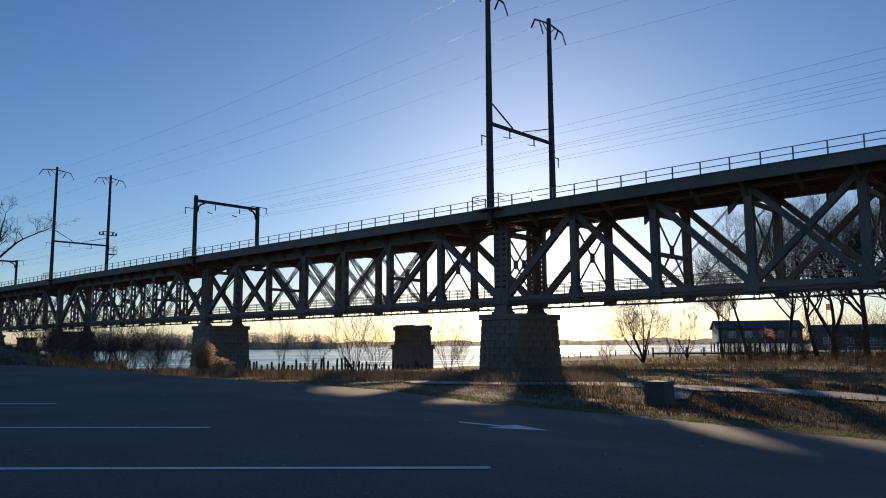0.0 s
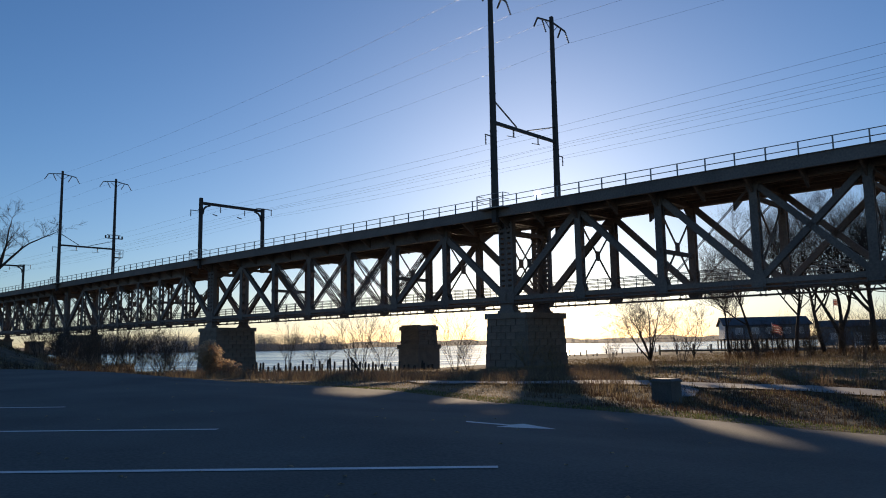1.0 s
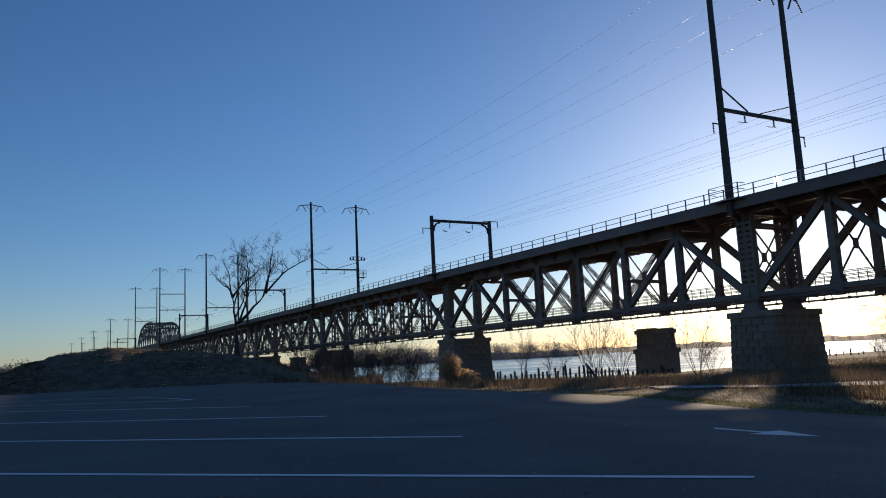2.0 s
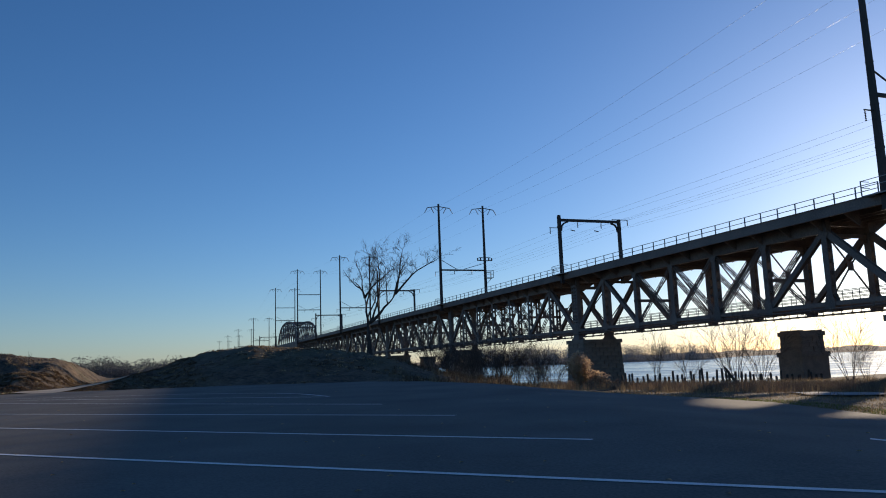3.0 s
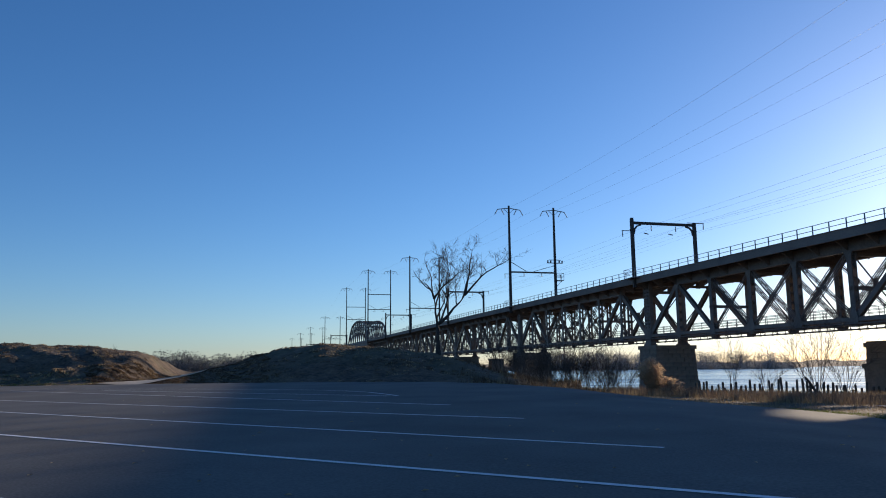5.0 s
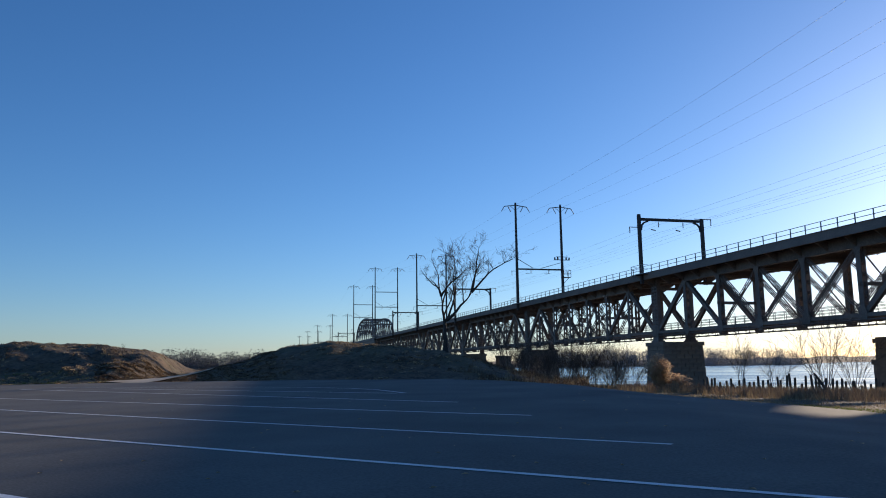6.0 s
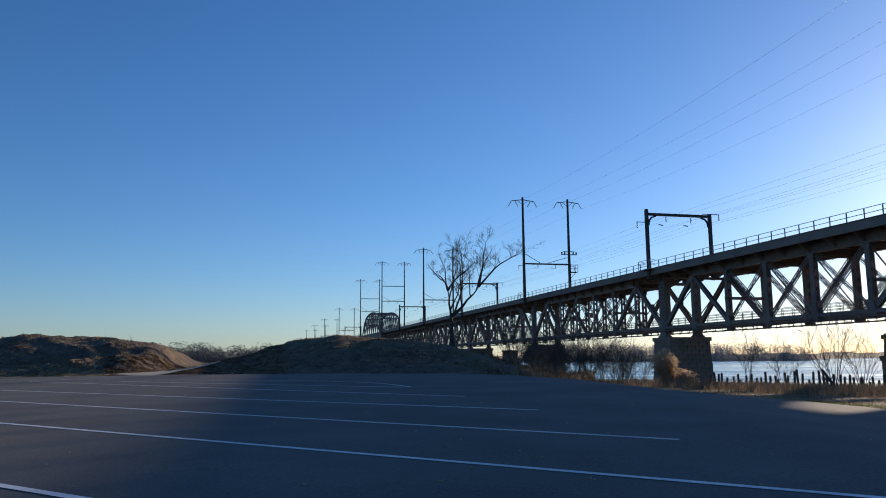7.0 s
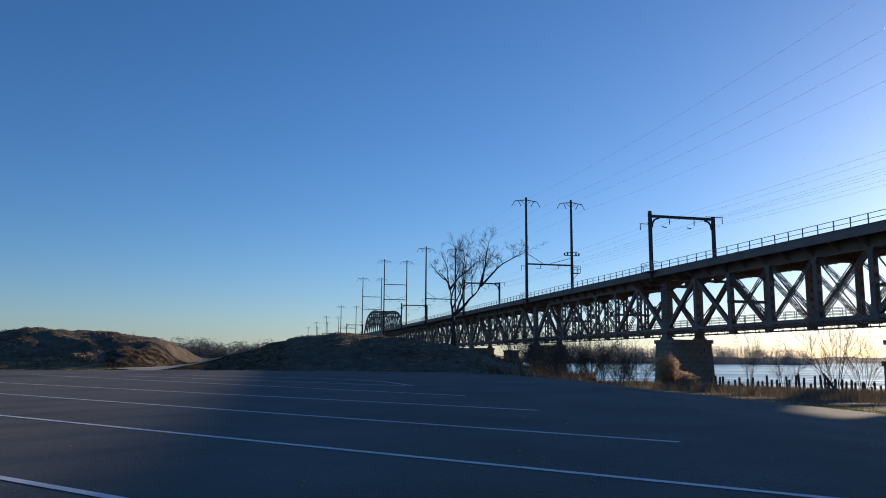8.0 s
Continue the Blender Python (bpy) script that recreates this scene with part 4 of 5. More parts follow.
def shrub(az, dist, height, spread, stems, seed, label, last=2, material=None, kids=(4, 6), rad=0.019):
    x, y = at(az, dist)
    rng = random.Random(seed)
    s = thing("bare_shrub", Matrix.Translation((x, y, gz(x, y) - 0.08)), label, "shrub", "bare shrubs")
    geos = [Geo(), Geo()]
    for _ in range(stems):
        w = rng.uniform(0, 2 * math.pi)
        k = rng.uniform(0.1, 1.0) * spread
        grow(rng, geos, (0.25 * math.cos(w) * spread, 0.25 * math.sin(w) * spread, 0), (k * math.cos(w), k * math.sin(w), 1), height * rng.uniform(0.65, 1.2), rad, 0, last, 0.1, kids, 0.06, 0.6, 0.72)
    part("stem_clump", geos[0], TWIG if material is None else material, s)
    part("crown", geos[1], TWIG if material is None else material, s, kind="stuff")
    return s


BUSH = "leafless shrub of thin arching stems by the water"
shrub(11.6, 60, 4.0, 0.75, 17, 3, BUSH)
shrub(13.3, 63, 3.4, 0.8, 13, 5, BUSH)
shrub(18.8, 64, 3.2, 0.6, 13, 7, BUSH)
shrub(19.8, 70, 2.2, 0.8, 10, 8, BUSH)
shrub(6.4, 60, 3.4, 0.35, 6, 9, "sparse leafless shrub of upright stems")
shrub(8.6, 62, 2.2, 0.5, 6, 10, "sparse leafless shrub of upright stems")
shrub(-2.0, 56, 2.6, 0.6, 10, 13, BUSH)
shrub(-4.4, 58, 2.3, 0.8, 12, 14, "dense dark leafless thicket on the bank")
shrub(-6.2, 62, 2.6, 0.8, 14, 15, "dense dark leafless thicket on the bank")
shrub(-1.0, 52, 1.8, 0.8, 9, 16, "dense dark leafless thicket on the bank")
shrub(-8.0, 66, 2.8, 0.8, 14, 17, "dense dark leafless thicket on the bank")
rng = random.Random(31)
for i in range(11):
    shrub(-9.5 + 0.75 * i + rng.uniform(-0.3, 0.3), rng.uniform(54, 66), rng.uniform(1.6, 2.5) * (1 - 0.02 * i), 0.9, 15, 130 + i, "dense dark leafless thicket on the bank", kids=(4, 6), rad=0.02)
shrub(35.2, 62, 2.4, 0.6, 10, 18, BUSH)
shrub(30.4, 90, 2.0, 0.7, 9, 19, BUSH)
shrub(43.0, 60, 1.9, 0.7, 12, 20, "low leafless shrub in dry grass", material=RUST_WEED)
shrub(46.5, 52, 2.2, 0.6, 12, 21, "low russet shrub in dry grass", material=RUST_WEED)
shrub(48.5, 58, 2.4, 0.7, 12, 22, "low leafless shrub in dry grass")
shrub(40.0, 66, 1.7, 0.8, 12, 24, "low leafless shrub in dry grass")
shrub(-37.5, 56, 0.6, 0.5, 5, 25, "sparse sapling on top of the mound", last=1, kids=(1, 3), rad=0.016)
shrub(24.3, 58, 1.7, 0.6, 9, 26, "pale dry shrub at the pier's foot", material=STRAW)
shrub(26.0, 54, 1.3, 0.7, 9, 27, "pale dry shrub at the pier's foot", material=STRAW)

for az, r, h, k in ((41.5, 92, 3.0, 61), (43.6, 88, 3.4, 62), (45.8, 96, 3.6, 63), (48.0, 90, 3.2, 64), (49.6, 98, 3.6, 65), (38.9, 98, 2.4, 66)):
    shrub(az, r, h, 0.8, 14, k, "tangled leafless thicket below the tall trees")

rng = random.Random(77)
for i in range(15):
    shrub(39.0 + 0.85 * i + rng.uniform(-0.3, 0.3), rng.uniform(74, 92), rng.uniform(1.5, 2.4), 0.8, 13, 80 + i, "tangled brown brush in front of the waterside houses", material=RUST_WEED if i % 2 else DARK_WEED, kids=(3, 5), rad=0.022)

x, y = at(11.8, 60)
snag = Geo().tube([(0, 0, -0.2), (-0.5, 0.1, 0.8), (-1.15, 0.15, 1.9), (-1.3, 0.15, 2.15)], [0.2, 0.17, 0.13, 0.05], 7).tube([(-0.55, 0.1, 0.9), (-0.2, 0.1, 1.3)], [0.08, 0.05], 6)
single("dead_trunk", snag, BARK, "broken leaning dead trunk on the bank", "tree stump", m=Matrix.Translation((x, y, gz(x, y))) @ Matrix.Scale(0.62, 4))

# feathery tan clump at the foot of the pier
x, y = at(1.3, 38)
clump = thing("plume_grass", Matrix.Translation((x, y, gz(x, y) - 0.1)) @ Matrix.Scale(0.66, 4), "feathery tan ornamental grass clump with drooping plumes", "grass clump")
rng = random.Random(77)
ga, gb = Geo(), Geo()
for i in range(420):
    w, k = rng.uniform(0, 2 * math.pi), rng.uniform(0, 1) ** 0.6
    # an upright leaning head and a lower skirt slumped to one side
    tall = i % 5 < 3
    cx, h = (-0.25, rng.uniform(2.0, 3.1) * (1 - 0.3 * k)) if tall else (0.65, rng.uniform(0.8, 1.6) * (1 - 0.3 * k))
    out = 0.85 * k if tall else 0.95 * k
    p0 = Vector((cx + 0.25 * math.cos(w) * k, 0.3 * math.sin(w) * k, 0))
    p1 = Vector((cx + 0.7 * out * math.cos(w), 0.7 * out * math.sin(w), h * 0.6))
    p2 = Vector((cx + out * math.cos(w) - (0.15 if tall else -0.2), out * math.sin(w), h))
    p3 = p2 + Vector((math.cos(w) * 0.25, math.sin(w) * 0.25, -0.12))
    ga.tube([p0, p1, p2], [0.008, 0.007, 0.005], 3)
    for _ in range(18):
        q = p0.lerp(p1, rng.uniform(0.4, 1.0)) if rng.random() < 0.35 else p1.lerp(p2, rng.uniform(0.1, 1.0)) if rng.random() < 0.7 else p2.lerp(p3, rng.random())
        e = Vector((rng.uniform(-1, 1), rng.uniform(-1, 1), rng.uniform(-0.8, 0.6))).normalized()
        f = e.cross(Vector((rng.uniform(-1, 1), rng.uniform(-1, 1), 0.4))).normalized()
        ln = rng.uniform(0.1, 0.24)
        gb.add([q - f * 0.03, q + f * 0.03, q + e * ln], [(0, 1, 2)])
part("stems", ga, PLUME, clump, kind="stuff")
part("plumes", gb, PLUME, clump, "tan feathery plumes", "stuff")


def blades(name, material, label, pts, low, high, width, per, seed, lean=0.35, category="grass"):
    """Tufts of two-piece blades at the given places: one object of stuff."""
    rs = np.random.RandomState(seed)
    pts = np.repeat(np.asarray(pts, float), per, axis=0)
    n = len(pts)
    x = pts[:, 0] + rs.normal(0, 0.09, n)
    y = pts[:, 1] + rs.normal(0, 0.09, n)
    z = ground_z(x, y) - 0.02
    h = rs.uniform(low, high, n) * rs.uniform(0.6, 1.0, n)
    w = rs.uniform(0, 2 * np.pi, n)
    k = rs.uniform(0.05, lean, n) * h
    tx, ty = np.cos(w), np.sin(w)
    sx, sy = -ty * width / 2, tx * width / 2
    a = np.stack([x - sx, y - sy, z], -1)
    b = np.stack([x + sx, y + sy, z], -1)
    c = np.stack([x + sx * 0.8 + tx * k * 0.4, y + sy * 0.8 + ty * k * 0.4, z + h * 0.6], -1)
    d = np.stack([x - sx * 0.8 + tx * k * 0.4, y - sy * 0.8 + ty * k * 0.4, z + h * 0.6], -1)
    e = np.stack([x + tx * k * 1.3, y + ty * k * 1.3, z + h], -1)
    v = np.stack([a, b, c, d, e], 1).reshape(-1, 3)
    i = np.arange(n) * 5
    faces = [q for j in i.tolist() for q in ((j, j + 1, j + 2, j + 3), (j + 3, j + 2, j + 4))]
    g = Geo()
    g.v, g.f = v.tolist(), faces
    return single(name, g, material, label, category, kind="stuff")


def scatter(n, seed, az0, az1, r0, r1, test=None, clumpy=0.0):
    rs = np.random.RandomState(seed)
    az, r = rs.uniform(az0, az1, n), np.sqrt(rs.uniform(r0 ** 2, r1 ** 2, n))
    x, y = r * np.sin(np.radians(az)), r * np.cos(np.radians(az))
    d, _ = seg_dist(x, y, LOT, True)
    keep = ~inside(x, y, LOT) & (d > 0.25)
    pd, _ = seg_dist(x, y, FOOTPATH, False)
    td, _ = seg_dist(x, y, TRACK, False)
    sd, side = seg_dist(x, y, SHORE, False)
    keep &= (pd > 1.1) & (td > 1.2) & (sd * side > 2)
    keep &= ~((az > -36.4) & (az < -30.4) & (r < np.interp(az, TRACK_AZ, TRACK_R) + 1) & (d > 1.0))
    if clumpy:
        keep &= rough(x * 0.7 + 3, y * 0.7 - 5) + rs.normal(0, 0.35, n) > clumpy
    if test is not None:
        keep &= test(x, y, d)
    return np.stack([x, y], -1)[keep]


blades("dry_grass", STRAW, "short dry tan grass over the mounds", scatter(9000, 1, -52, -5, 30, 62, lambda x, y, d: d < 22, 0.1), 0.03, 0.1, 0.05, 6, 1)
blades("dark_weeds", DARK_WEED, "patches of dark russet weeds on the mounds", scatter(13000, 2, -52, -5, 30, 66, lambda x, y, d: d < 26, 0.25), 0.03, 0.11, 0.06, 7, 2)
blades("bleached_tussocks", TUSSOCK, "bleached grass tussocks scattered over the mounds", scatter(2600, 12, -52, -5, 30, 62, lambda x, y, d: d < 22, 0.25), 0.04, 0.12, 0.05, 12, 12)
rs = np.random.RandomState(40)
faz = rs.uniform(-39, -27, 20000)
fr = 40 + (np.interp(faz, TRACK_AZ, TRACK_R) - 31) * rs.uniform(0, 1, 20000)
flank = np.stack([fr * np.sin(np.radians(faz)), fr * np.cos(np.radians(faz))], -1)
flank = flank[~inside(flank[:, 0], flank[:, 1], LOT) & (seg_dist(flank[:, 0], flank[:, 1], TRACK, False)[0] > 1.4)]
blades("flank_mats", DARK_WEED, "short dark matted weeds on the slopes beside the track", flank[::2], 0.03, 0.08, 0.09, 6, 41, 0.9)
blades("flank_straw", STRAW, "short bleached grass on the slopes beside the track", flank[1::6], 0.03, 0.07, 0.07, 6, 42, 0.9)
blades("pale_tussocks", TUSSOCK, "pale lit tussocks over the highest mound", scatter(1500, 43, -52, -38, 36, 54, lambda x, y, d: d < 13, 0.3), 0.04, 0.11, 0.07, 14, 43, 0.9)
blades("bank_brush", DARK_WEED, "dark low brush along the edge of the lot", scatter(2400, 13, -13, 5, 36, 62, lambda x, y, d: d > 4, 0.15), 0.15, 0.5, 0.02, 8, 13)
blades("understory", DARK_WEED, "dark understory brush below the bare trees", scatter(2600, 14, 38, 58, 72, 112, None, 0.3), 0.3, 1.0, 0.025, 8, 14)
blades("edge_straw", FIELD_GRASS, "pale straw grass on the slope above the river", scatter(5000, 15, -14, 4, 29, 60, lambda x, y, d: d > 0.6, -0.1), 0.03, 0.1, 0.03, 6, 15, 0.8)
blades("swale_grass", DARK_WEED, "matted dark grass in the swale beside the path", scatter(12000, 16, 24, 64, 10, 32, lambda x, y, d: d > 1.0, -0.3), 0.04, 0.17, 0.018, 6, 16)
blades("field_turf", TURF, "patches of thin green turf in the field", scatter(7000, 17, 26, 64, 14, 70, lambda x, y, d: d > 5, 0.1), 0.04, 0.12, 0.02, 6, 17)
blades("mound_turf", TURF, "low green turf at the foot of the mounds", scatter(4000, 3, -52, -36, 36, 62, lambda x, y, d: d < 5, 0.05), 0.05, 0.13, 0.035, 6, 3)
blades("russet_weeds", RUST_WEED, "strip of russet winter weeds beyond the path", scatter(5200, 4, -2, 31, 24, 50, lambda x, y, d: d > 6, 0.0), 0.12, 0.65, 0.013, 6, 4, 0.9)
blades("bank_straw", STRAW, "tall dry straw grass along the river bank", scatter(4600, 5, -10, 33, 21, 70, lambda x, y, d: d > 4, 0.0), 0.1, 0.5, 0.012, 8, 5, 0.9)
blades("field_straw", FIELD_GRASS, "dry tan grass in the riverside field", scatter(15000, 6, 25, 64, 12, 135, lambda x, y, d: d > 3.5), 0.1, 0.32, 0.024, 5, 6)
blades("field_weeds", RUST_WEED, "scattered tall russet weeds in the field", scatter(2200, 7, 33, 64, 24, 62, lambda x, y, d: d > 8, 0.25), 0.2, 0.8, 0.016, 6, 7)
blades("verge_turf", TURF, "green grass verge along the asphalt edge", scatter(22000, 8, 10, 62, 9, 26, lambda x, y, d: d < 1.3), 0.03, 0.09, 0.012, 6, 8)
blades("verge_straw", STRAW, "thin dry grass and leaf litter beside the path", scatter(16000, 9, -8, 64, 9, 34, lambda x, y, d: d < 9, -0.2), 0.03, 0.12, 0.014, 5, 9)


# ---- far woods: crowns of many small clumps ----
def woods(name, rows, seed, label, material=HAZED_WOOD, fine=1.0):
    """rows: az from, az to, distance, depth, height, count."""
    rs = random.Random(seed)
    g = Geo()
    for a0, a1, dist, deep, high, count in rows:
        for _ in range(count):
            x, y = at(rs.uniform(a0, a1), dist + rs.uniform(0, deep))
            z = gz(x, y)
            h = high * rs.uniform(0.6, 1.0)
            g.tube([(x, y, z - 0.5), (x, y, z + h * 0.7)], [h * 0.02, h * 0.01], 4)
            for _ in range(int(170 / fine ** 0.7)):
                w, k = rs.uniform(0, 2 * math.pi), rs.uniform(0, 1) ** 0.5 * h * 0.48
                zz = z + h * 0.96 * rs.random()
                k *= math.sqrt(max(0.05, 1 - ((zz - z) / h - 0.45) ** 2 * 2.6))
                c = Vector((x + k * math.cos(w), y + k * math.sin(w), zz))
                e = h * rs.uniform(0.025, 0.06) * fine
                p = [c + Vector((rs.uniform(-1, 1), rs.uniform(-1, 1), rs.uniform(-0.8, 0.8))) * e for _ in range(4)]
                g.add(p, [(0, 1, 2), (0, 2, 3), (0, 3, 1), (1, 3, 2)])
            for _ in range(80 if fine < 0.7 else 25):
                w, k = rs.uniform(0, 2 * math.pi), rs.uniform(0, 0.3) * h
                c = Vector((x + k * math.cos(w), y + k * math.sin(w), z + h * rs.uniform(0.35, 0.85)))
                e = Vector((math.cos(w) * rs.uniform(0.2, 1), math.sin(w) * rs.uniform(0.2, 1), 1)) * h * rs.uniform(0.04, 0.09)
                s = Vector((math.sin(w), -math.cos(w), 0)) * h * 0.009
                g.add([c - s, c + s, c + e], [(0, 1, 2)])
    return single(name, g, material, label, "woods", kind="stuff")


# both far-shore rows wear the pale grey that carries painted haze
woods("far_woods", [(-9, 10.4, 695, 60, 14, 300), (-9, 0, 690, 40, 12, 90), (3, 10.4, 700, 30, 8, 120)], 1, "line of bare woods on the far shore, haze painted into their pale grey", fine=0.6)
woods("inland_woods", [(-47, -24, 225, 30, 6.6, 430), (-38, -26, 205, 40, 8.2, 60)], 2, "distant bare trees beyond the mounds", INWOOD, 0.75)
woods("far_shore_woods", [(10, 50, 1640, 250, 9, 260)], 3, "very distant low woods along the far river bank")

# ---- timber piles of a lost dock ----
pile_mesh = Geo().tube([(0, 0, -2.0), (0, 0, 0.2), (0.01, 0, 0.93), (0, 0.01, 1.0)], [0.14, 0.135, 0.125, 0.08], 8).mesh("mooring_post")
pile_mesh.materials.append(PILE)
rng = random.Random(9)
for i in range(46):
    k = i / 45
    az = 3.6 + 13.5 * k + rng.uniform(-0.12, 0.12)
    x, y = at(az, 92 + 5 * k + rng.uniform(-1.2, 1.2))
    ob = new("mooring_post", pile_mesh)
    top = rng.uniform(-1.5, -0.3) if k < 0.7 else rng.uniform(-1.7, -0.8)
    ob.matrix_world = Matrix.Translation((x, y, top - 1.0)) @ Euler((rng.uniform(-0.06, 0.06), rng.uniform(-0.06, 0.06), rng.uniform(0, 3))).to_matrix().to_4x4()
    tagged(ob, "weathered dark timber pile at the water's edge", "pile", "dock piles")
for i in range(26):
    az = 26.3 + 11 * i / 25 + rng.uniform(-0.15, 0.15)
    x, y = at(az, 165 + rng.uniform(-4, 14))
    ob = new("mooring_post", pile_mesh)
    ob.matrix_world = Matrix.Translation((x, y, rng.uniform(-1.9, -0.6) - 0.6)) @ Matrix.Rotation(rng.uniform(-0.05, 0.05), 4, "X")
    tagged(ob, "weathered dark timber pile at the water's edge", "pile", "dock piles")


# ---- stilt house and its neighbours ----
def window(parent, x, y, z, w, h):
    g = Geo()
    for a, b, c, d in ((-w / 2, -w / 2 + 0.1, 0, h), (w / 2 - 0.1, w / 2, 0, h), (-w / 2, w / 2, h - 0.1, h), (-w / 2, w / 2, 0, 0.1), (-0.04, 0.04, 0, h)):
        g.box(x + a, y - 0.08, z + c, x + b, y + 0.02, z + d)
    fr = part("window", g, WHITE, parent, "white window frame")
    part("pane", Geo().box(x - w / 2 + 0.05, y - 0.03, z + 0.05, x + w / 2 - 0.05, y - 0.01, z + h - 0.05), GLASS, fr)


def stilt_house():
    x, y = at(38.2, 150)
    s = thing("stilt_house", Matrix.Translation((x, y, 0)) @ Matrix.Rotation(radians(-29), 4, "Z"), "blue-grey waterside house on timber stilts with dark gable roof", "house")
    L, W = 14.5, 7.0
    part("wall", Geo().box(0, 0, 1.2, L, W, 3.7), SLATE_WALL, s)
    g = Geo().add([(-0.02, 0, 1.2), (-0.02, W, 1.2), (-0.02, W, 3.7), (-0.02, W / 2, 5.0), (-0.02, 0, 3.7), (-0.12, 0, 1.2), (-0.12, W, 1.2), (-0.12, W, 3.7), (-0.12, W / 2, 5.0), (-0.12, 0, 3.7)],
                  [(0, 1, 2, 3, 4), (9, 8, 7, 6, 5), (0, 5, 6, 1), (1, 6, 7, 2), (2, 7, 8, 3), (3, 8, 9, 4), (4, 9, 5, 0)])
    part("gable", g, SIDING, s, "pale sided gable end")
    g = Geo()
    for e in (0, 1):
        y0, y1 = (-0.6, W / 2) if e == 0 else (W + 0.6, W / 2)
        g.hexa(((-0.5, y0, 3.55), (L + 0.4, y0, 3.55), (L + 0.4, y1, 5.05), (-0.5, y1, 5.05), (-0.5, y0, 3.72), (L + 0.4, y0, 3.72), (L + 0.4, y1, 5.22), (-0.5, y1, 5.22)))
    part("roof", g, SHINGLE, s)
    for wx in (2.4, 5.2, 7.6, 10.6, 12.8):
        window(s, wx, 0, 2.0, 1.3, 1.2)
    part("floor_deck", Geo().box(-0.8, -1.2, 1.0, L + 0.5, W + 0.4, 1.2), PILE, s)
    st = Geo().box(-0.11, -0.11, -4.5, 0.11, 0.11, 1.0).mesh("stilt")
    st.materials.append(PILE)
    for i in range(9):
        for j in range(3):
            piece("stilt", st, s, Matrix.Translation((-0.4 + i * 1.8, -0.9 + j * 3.9, 0)))
    return s


stilt_house()


def long_building():
    x, y = at(44.2, 172)
    s = thing("long_building", Matrix.Translation((x, y, 0)) @ Matrix.Rotation(radians(-40), 4, "Z"), "long low grey marina building behind bare trees", "building")
    part("wall", Geo().box(0, 0, -0.6, 34, 8, 3.2), SLATE_WALL, s)
    g = Geo()
    for y0, y1 in ((-0.5, 4), (8.5, 4)):
        g.hexa(((-0.5, y0, 3.1), (34.5, y0, 3.1), (34.5, y1, 4.5), (-0.5, y1, 4.5), (-0.5, y0, 3.28), (34.5, y0, 3.28), (34.5, y1, 4.68), (-0.5, y1, 4.68)))
    part("roof", g, SHINGLE, s)
    for i in range(8):
        window(s, 2.5 + i * 4.1, 0, 0.8, 1.4, 1.3)
    return s


long_building()


def rail_fence():
    x, y = at(46.2, 128)
    s = thing("rail_fence", Matrix.Translation((x, y, gz(x, y) + 0.5)) @ Matrix.Rotation(radians(-44), 4, "Z"), "white painted board fence on the bank", "fence")
    post = Geo().box(-0.07, -0.07, -1.0, 0.07, 0.07, 1.6).mesh("fence_post")
    post.materials.append(WHITE)
    for i in range(9):
        piece("fence_post", post, s, Matrix.Translation((i * 2.2, 0, 0)))
    for z in (0.35, 0.8, 1.25):
        part("board", Geo().box(-0.1, -0.1, z, 17.7, -0.06, z + 0.16), WHITE, s)


rail_fence()


def flag(az, dist, z, high, w, label):
    x, y = at(az, dist)
    b = gz(x, y) - 0.2
    s = thing("flagpole", Matrix.Translation((x, y, b)), label, "flag")
    part("pole", Geo().tube([(0, 0, 0), (0, 0, z + high * 0.6 - b)], [0.05, 0.03], 8), WHITE, s)
    n, rows = 10, 7
    stripes = {"red_stripes": Geo(), "white_stripes": Geo()}
    for row in range(rows):
        g = stripes["white_stripes" if row % 2 else "red_stripes"]
        base = len(g.v)
        for t in (0, 0.012):
            for i in range(n + 1):
                k = i / n
                for j in (row, row + 1):
                    g.v.append((0.04 + w * k * 0.9, 0.12 * math.sin(k * 7) + t, z - b + (j / rows - 0.5) * high - 0.3 * k * w - 0.05 * math.sin(k * 9)))
        for i in range(n):
            a, c = base + 2 * i, base + 2 * n + 2 + 2 * i
            g.f += [(a, a + 2, a + 3, a + 1), (c, c + 1, c + 3, c + 2)]
    part("red_stripes", stripes["red_stripes"], RED, s, "faded red cloth stripes")
    part("white_stripes", stripes["white_stripes"], CLOTH, s, "faded white cloth stripes")


flag(41.2, 118, 2.7, 1.2, 2.1, "faded striped red and white flag by the house")
flag(45.1, 112, 5.8, 0.8, 0.8, "faded striped flag drooping from a tall pole")

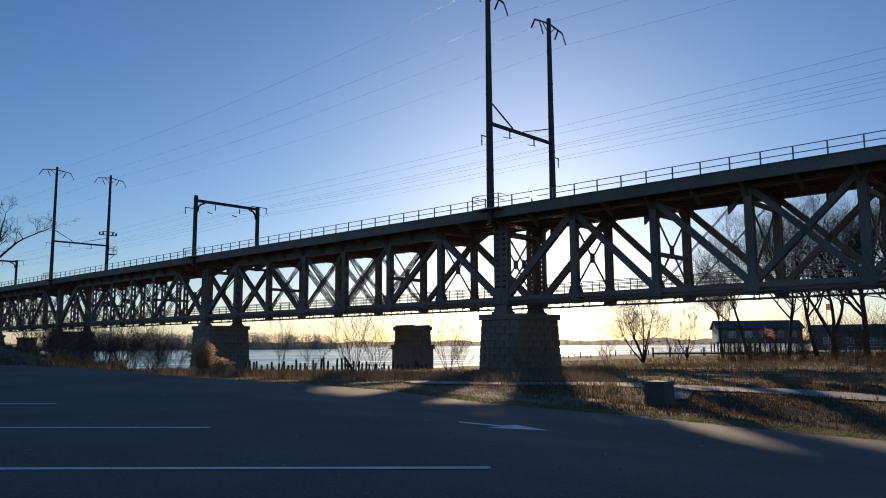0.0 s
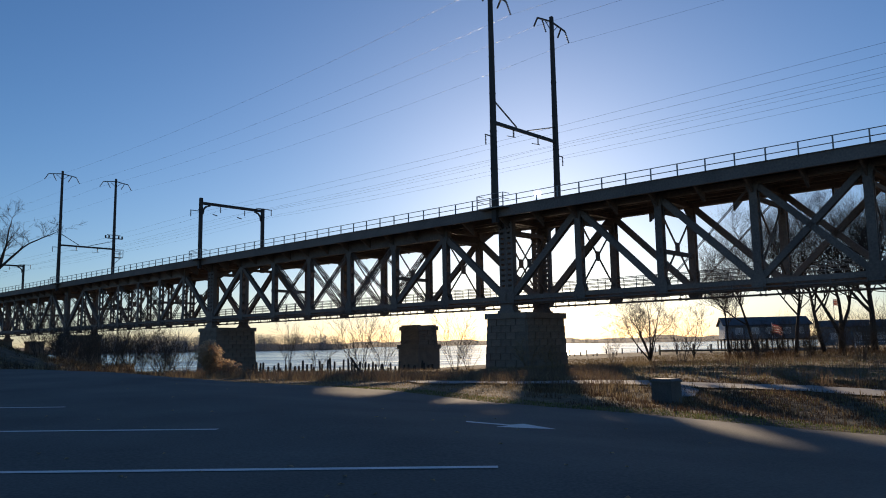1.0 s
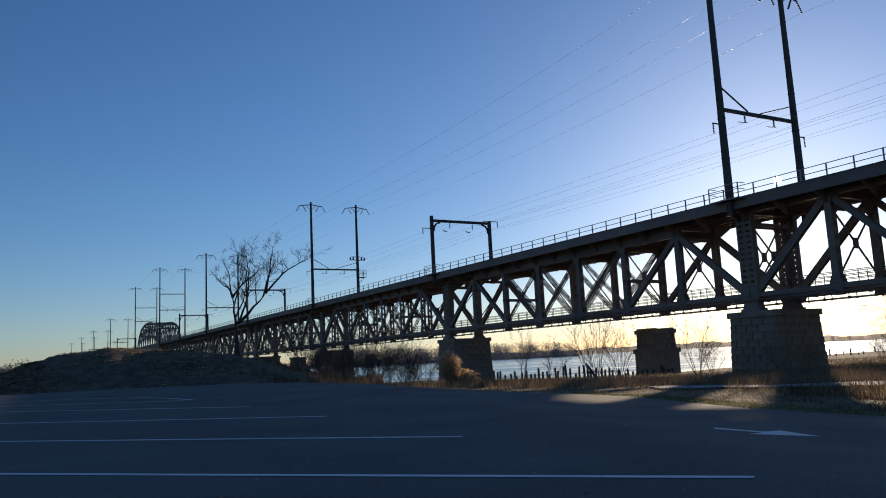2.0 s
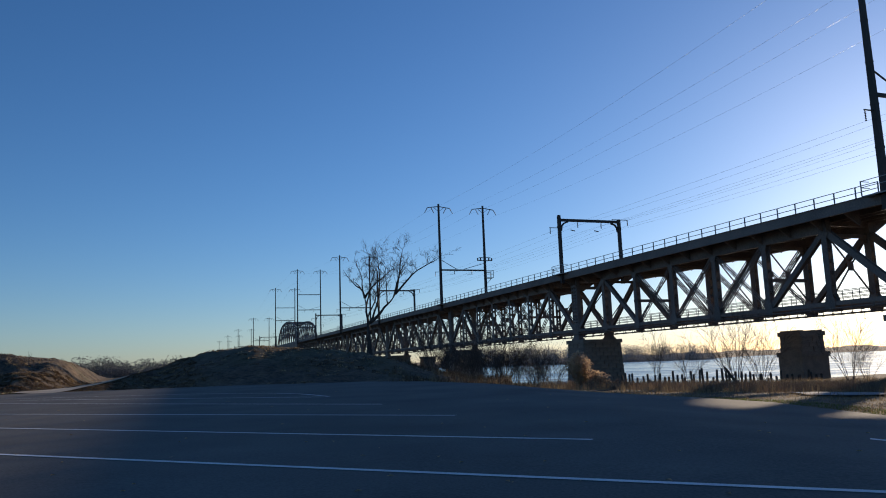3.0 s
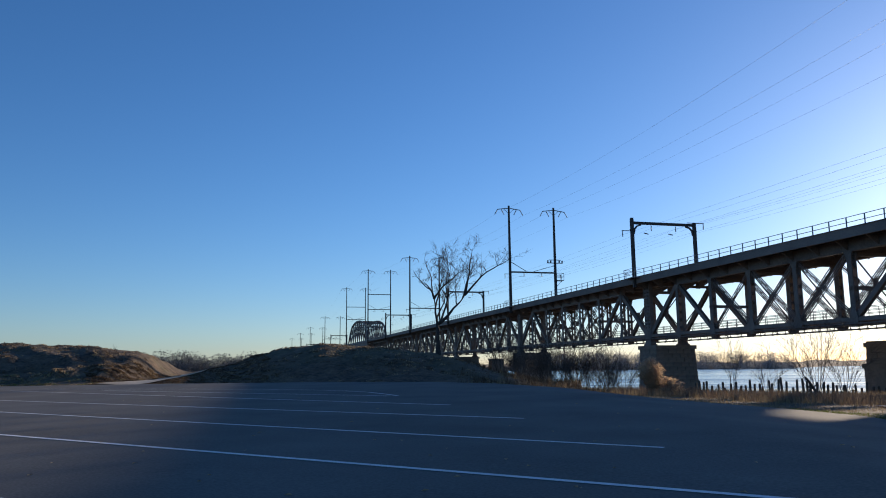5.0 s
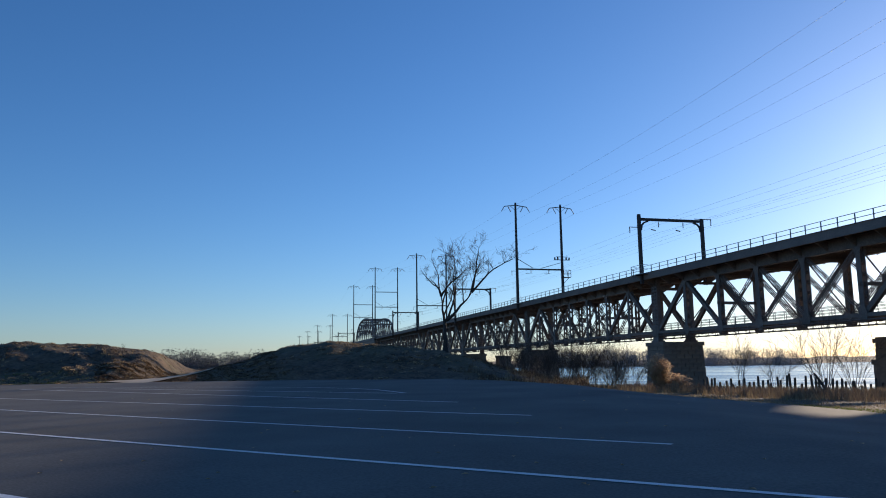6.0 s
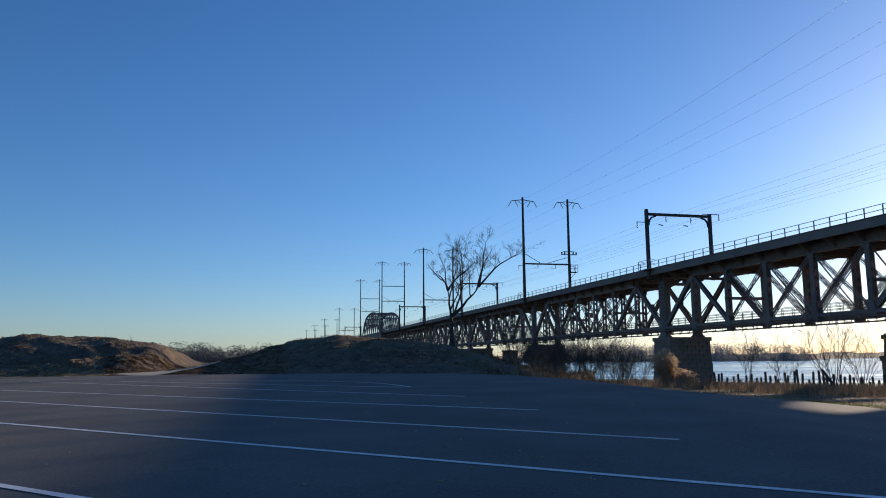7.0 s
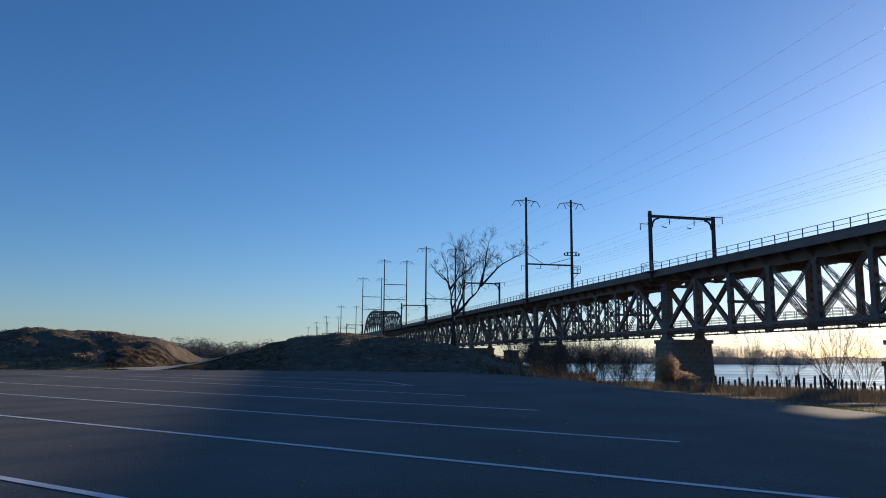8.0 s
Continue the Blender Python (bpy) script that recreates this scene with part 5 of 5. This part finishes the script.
# squat dark bin at the edge of the lot
x, y = at(34.0, 19.8)
b = thing("litter_bin", Matrix.Translation((x, y, gz(x, y))) @ Matrix.Rotation(0.5, 4, "Z") @ Matrix.Scale(1.15, 4), "squat dark square litter bin beside the path", "bin")
part("body", Geo().frustum((-0.235, -0.235, 0.235, 0.235), (-0.225, -0.225, 0.225, 0.225), 0.0, 0.46), BOX, b)
part("lid", Geo().box(-0.255, -0.255, 0.46, 0.255, 0.255, 0.5).frustum((-0.25, -0.25, 0.25, 0.25), (-0.2, -0.2, 0.2, 0.2), 0.5, 0.54), BOX, b)


def boardwalk():
    x, y = at(33.6, 142)
    s = thing("boardwalk", Matrix.Translation((x, y, 0)) @ Matrix.Rotation(radians(-30), 4, "Z"), "low weathered timber boardwalk by the stilt house", "boardwalk")
    plank = Geo().box(0, -0.9, -0.62, 0.36, 0.9, -0.56).mesh("plank")
    plank.materials.append(PILE)
    for i in range(52):
        piece("plank", plank, s, Matrix.Translation((i * 0.4, 0, 0)))
    for e in (-0.75, 0.75):
        part("beam", Geo().box(0, e - 0.06, -0.85, 20.8, e + 0.06, -0.62), PILE, s)
    post = Geo().box(-0.09, -0.09, -3.2, 0.09, 0.09, 0.35).mesh("post")
    post.materials.append(PILE)
    for i in range(8):
        for e in (-0.95, 0.95):
            piece("post", post, s, Matrix.Translation((0.2 + i * 2.9, e, 0)))


boardwalk()

# fallen leaves on the asphalt
rs = np.random.RandomState(21)
g = Geo()
for _ in range(150):
    az, d = rs.uniform(-48, 40), 3.2 + 24 * rs.uniform() ** 1.5
    x, y = at(az, d)
    if not inside(np.array([x]), np.array([y]), LOT)[0]:
        continue
    z, w, k = float(lot_z(x, y)) + 0.006, rs.uniform(0, 6.28), rs.uniform(0.02, 0.045)
    c, t = math.cos(w) * k, math.sin(w) * k
    g.add([(x - c, y - t, z), (x + t * 0.6, y - c * 0.6, z + 0.012), (x + c, y + t, z + 0.004), (x - t * 0.6, y + c * 0.6, z + 0.014)], [(0, 1, 2), (0, 2, 3)])
single("fallen_leaves", g, TUSSOCK, "pale fallen leaves scattered on the asphalt", "leaves", kind="stuff")
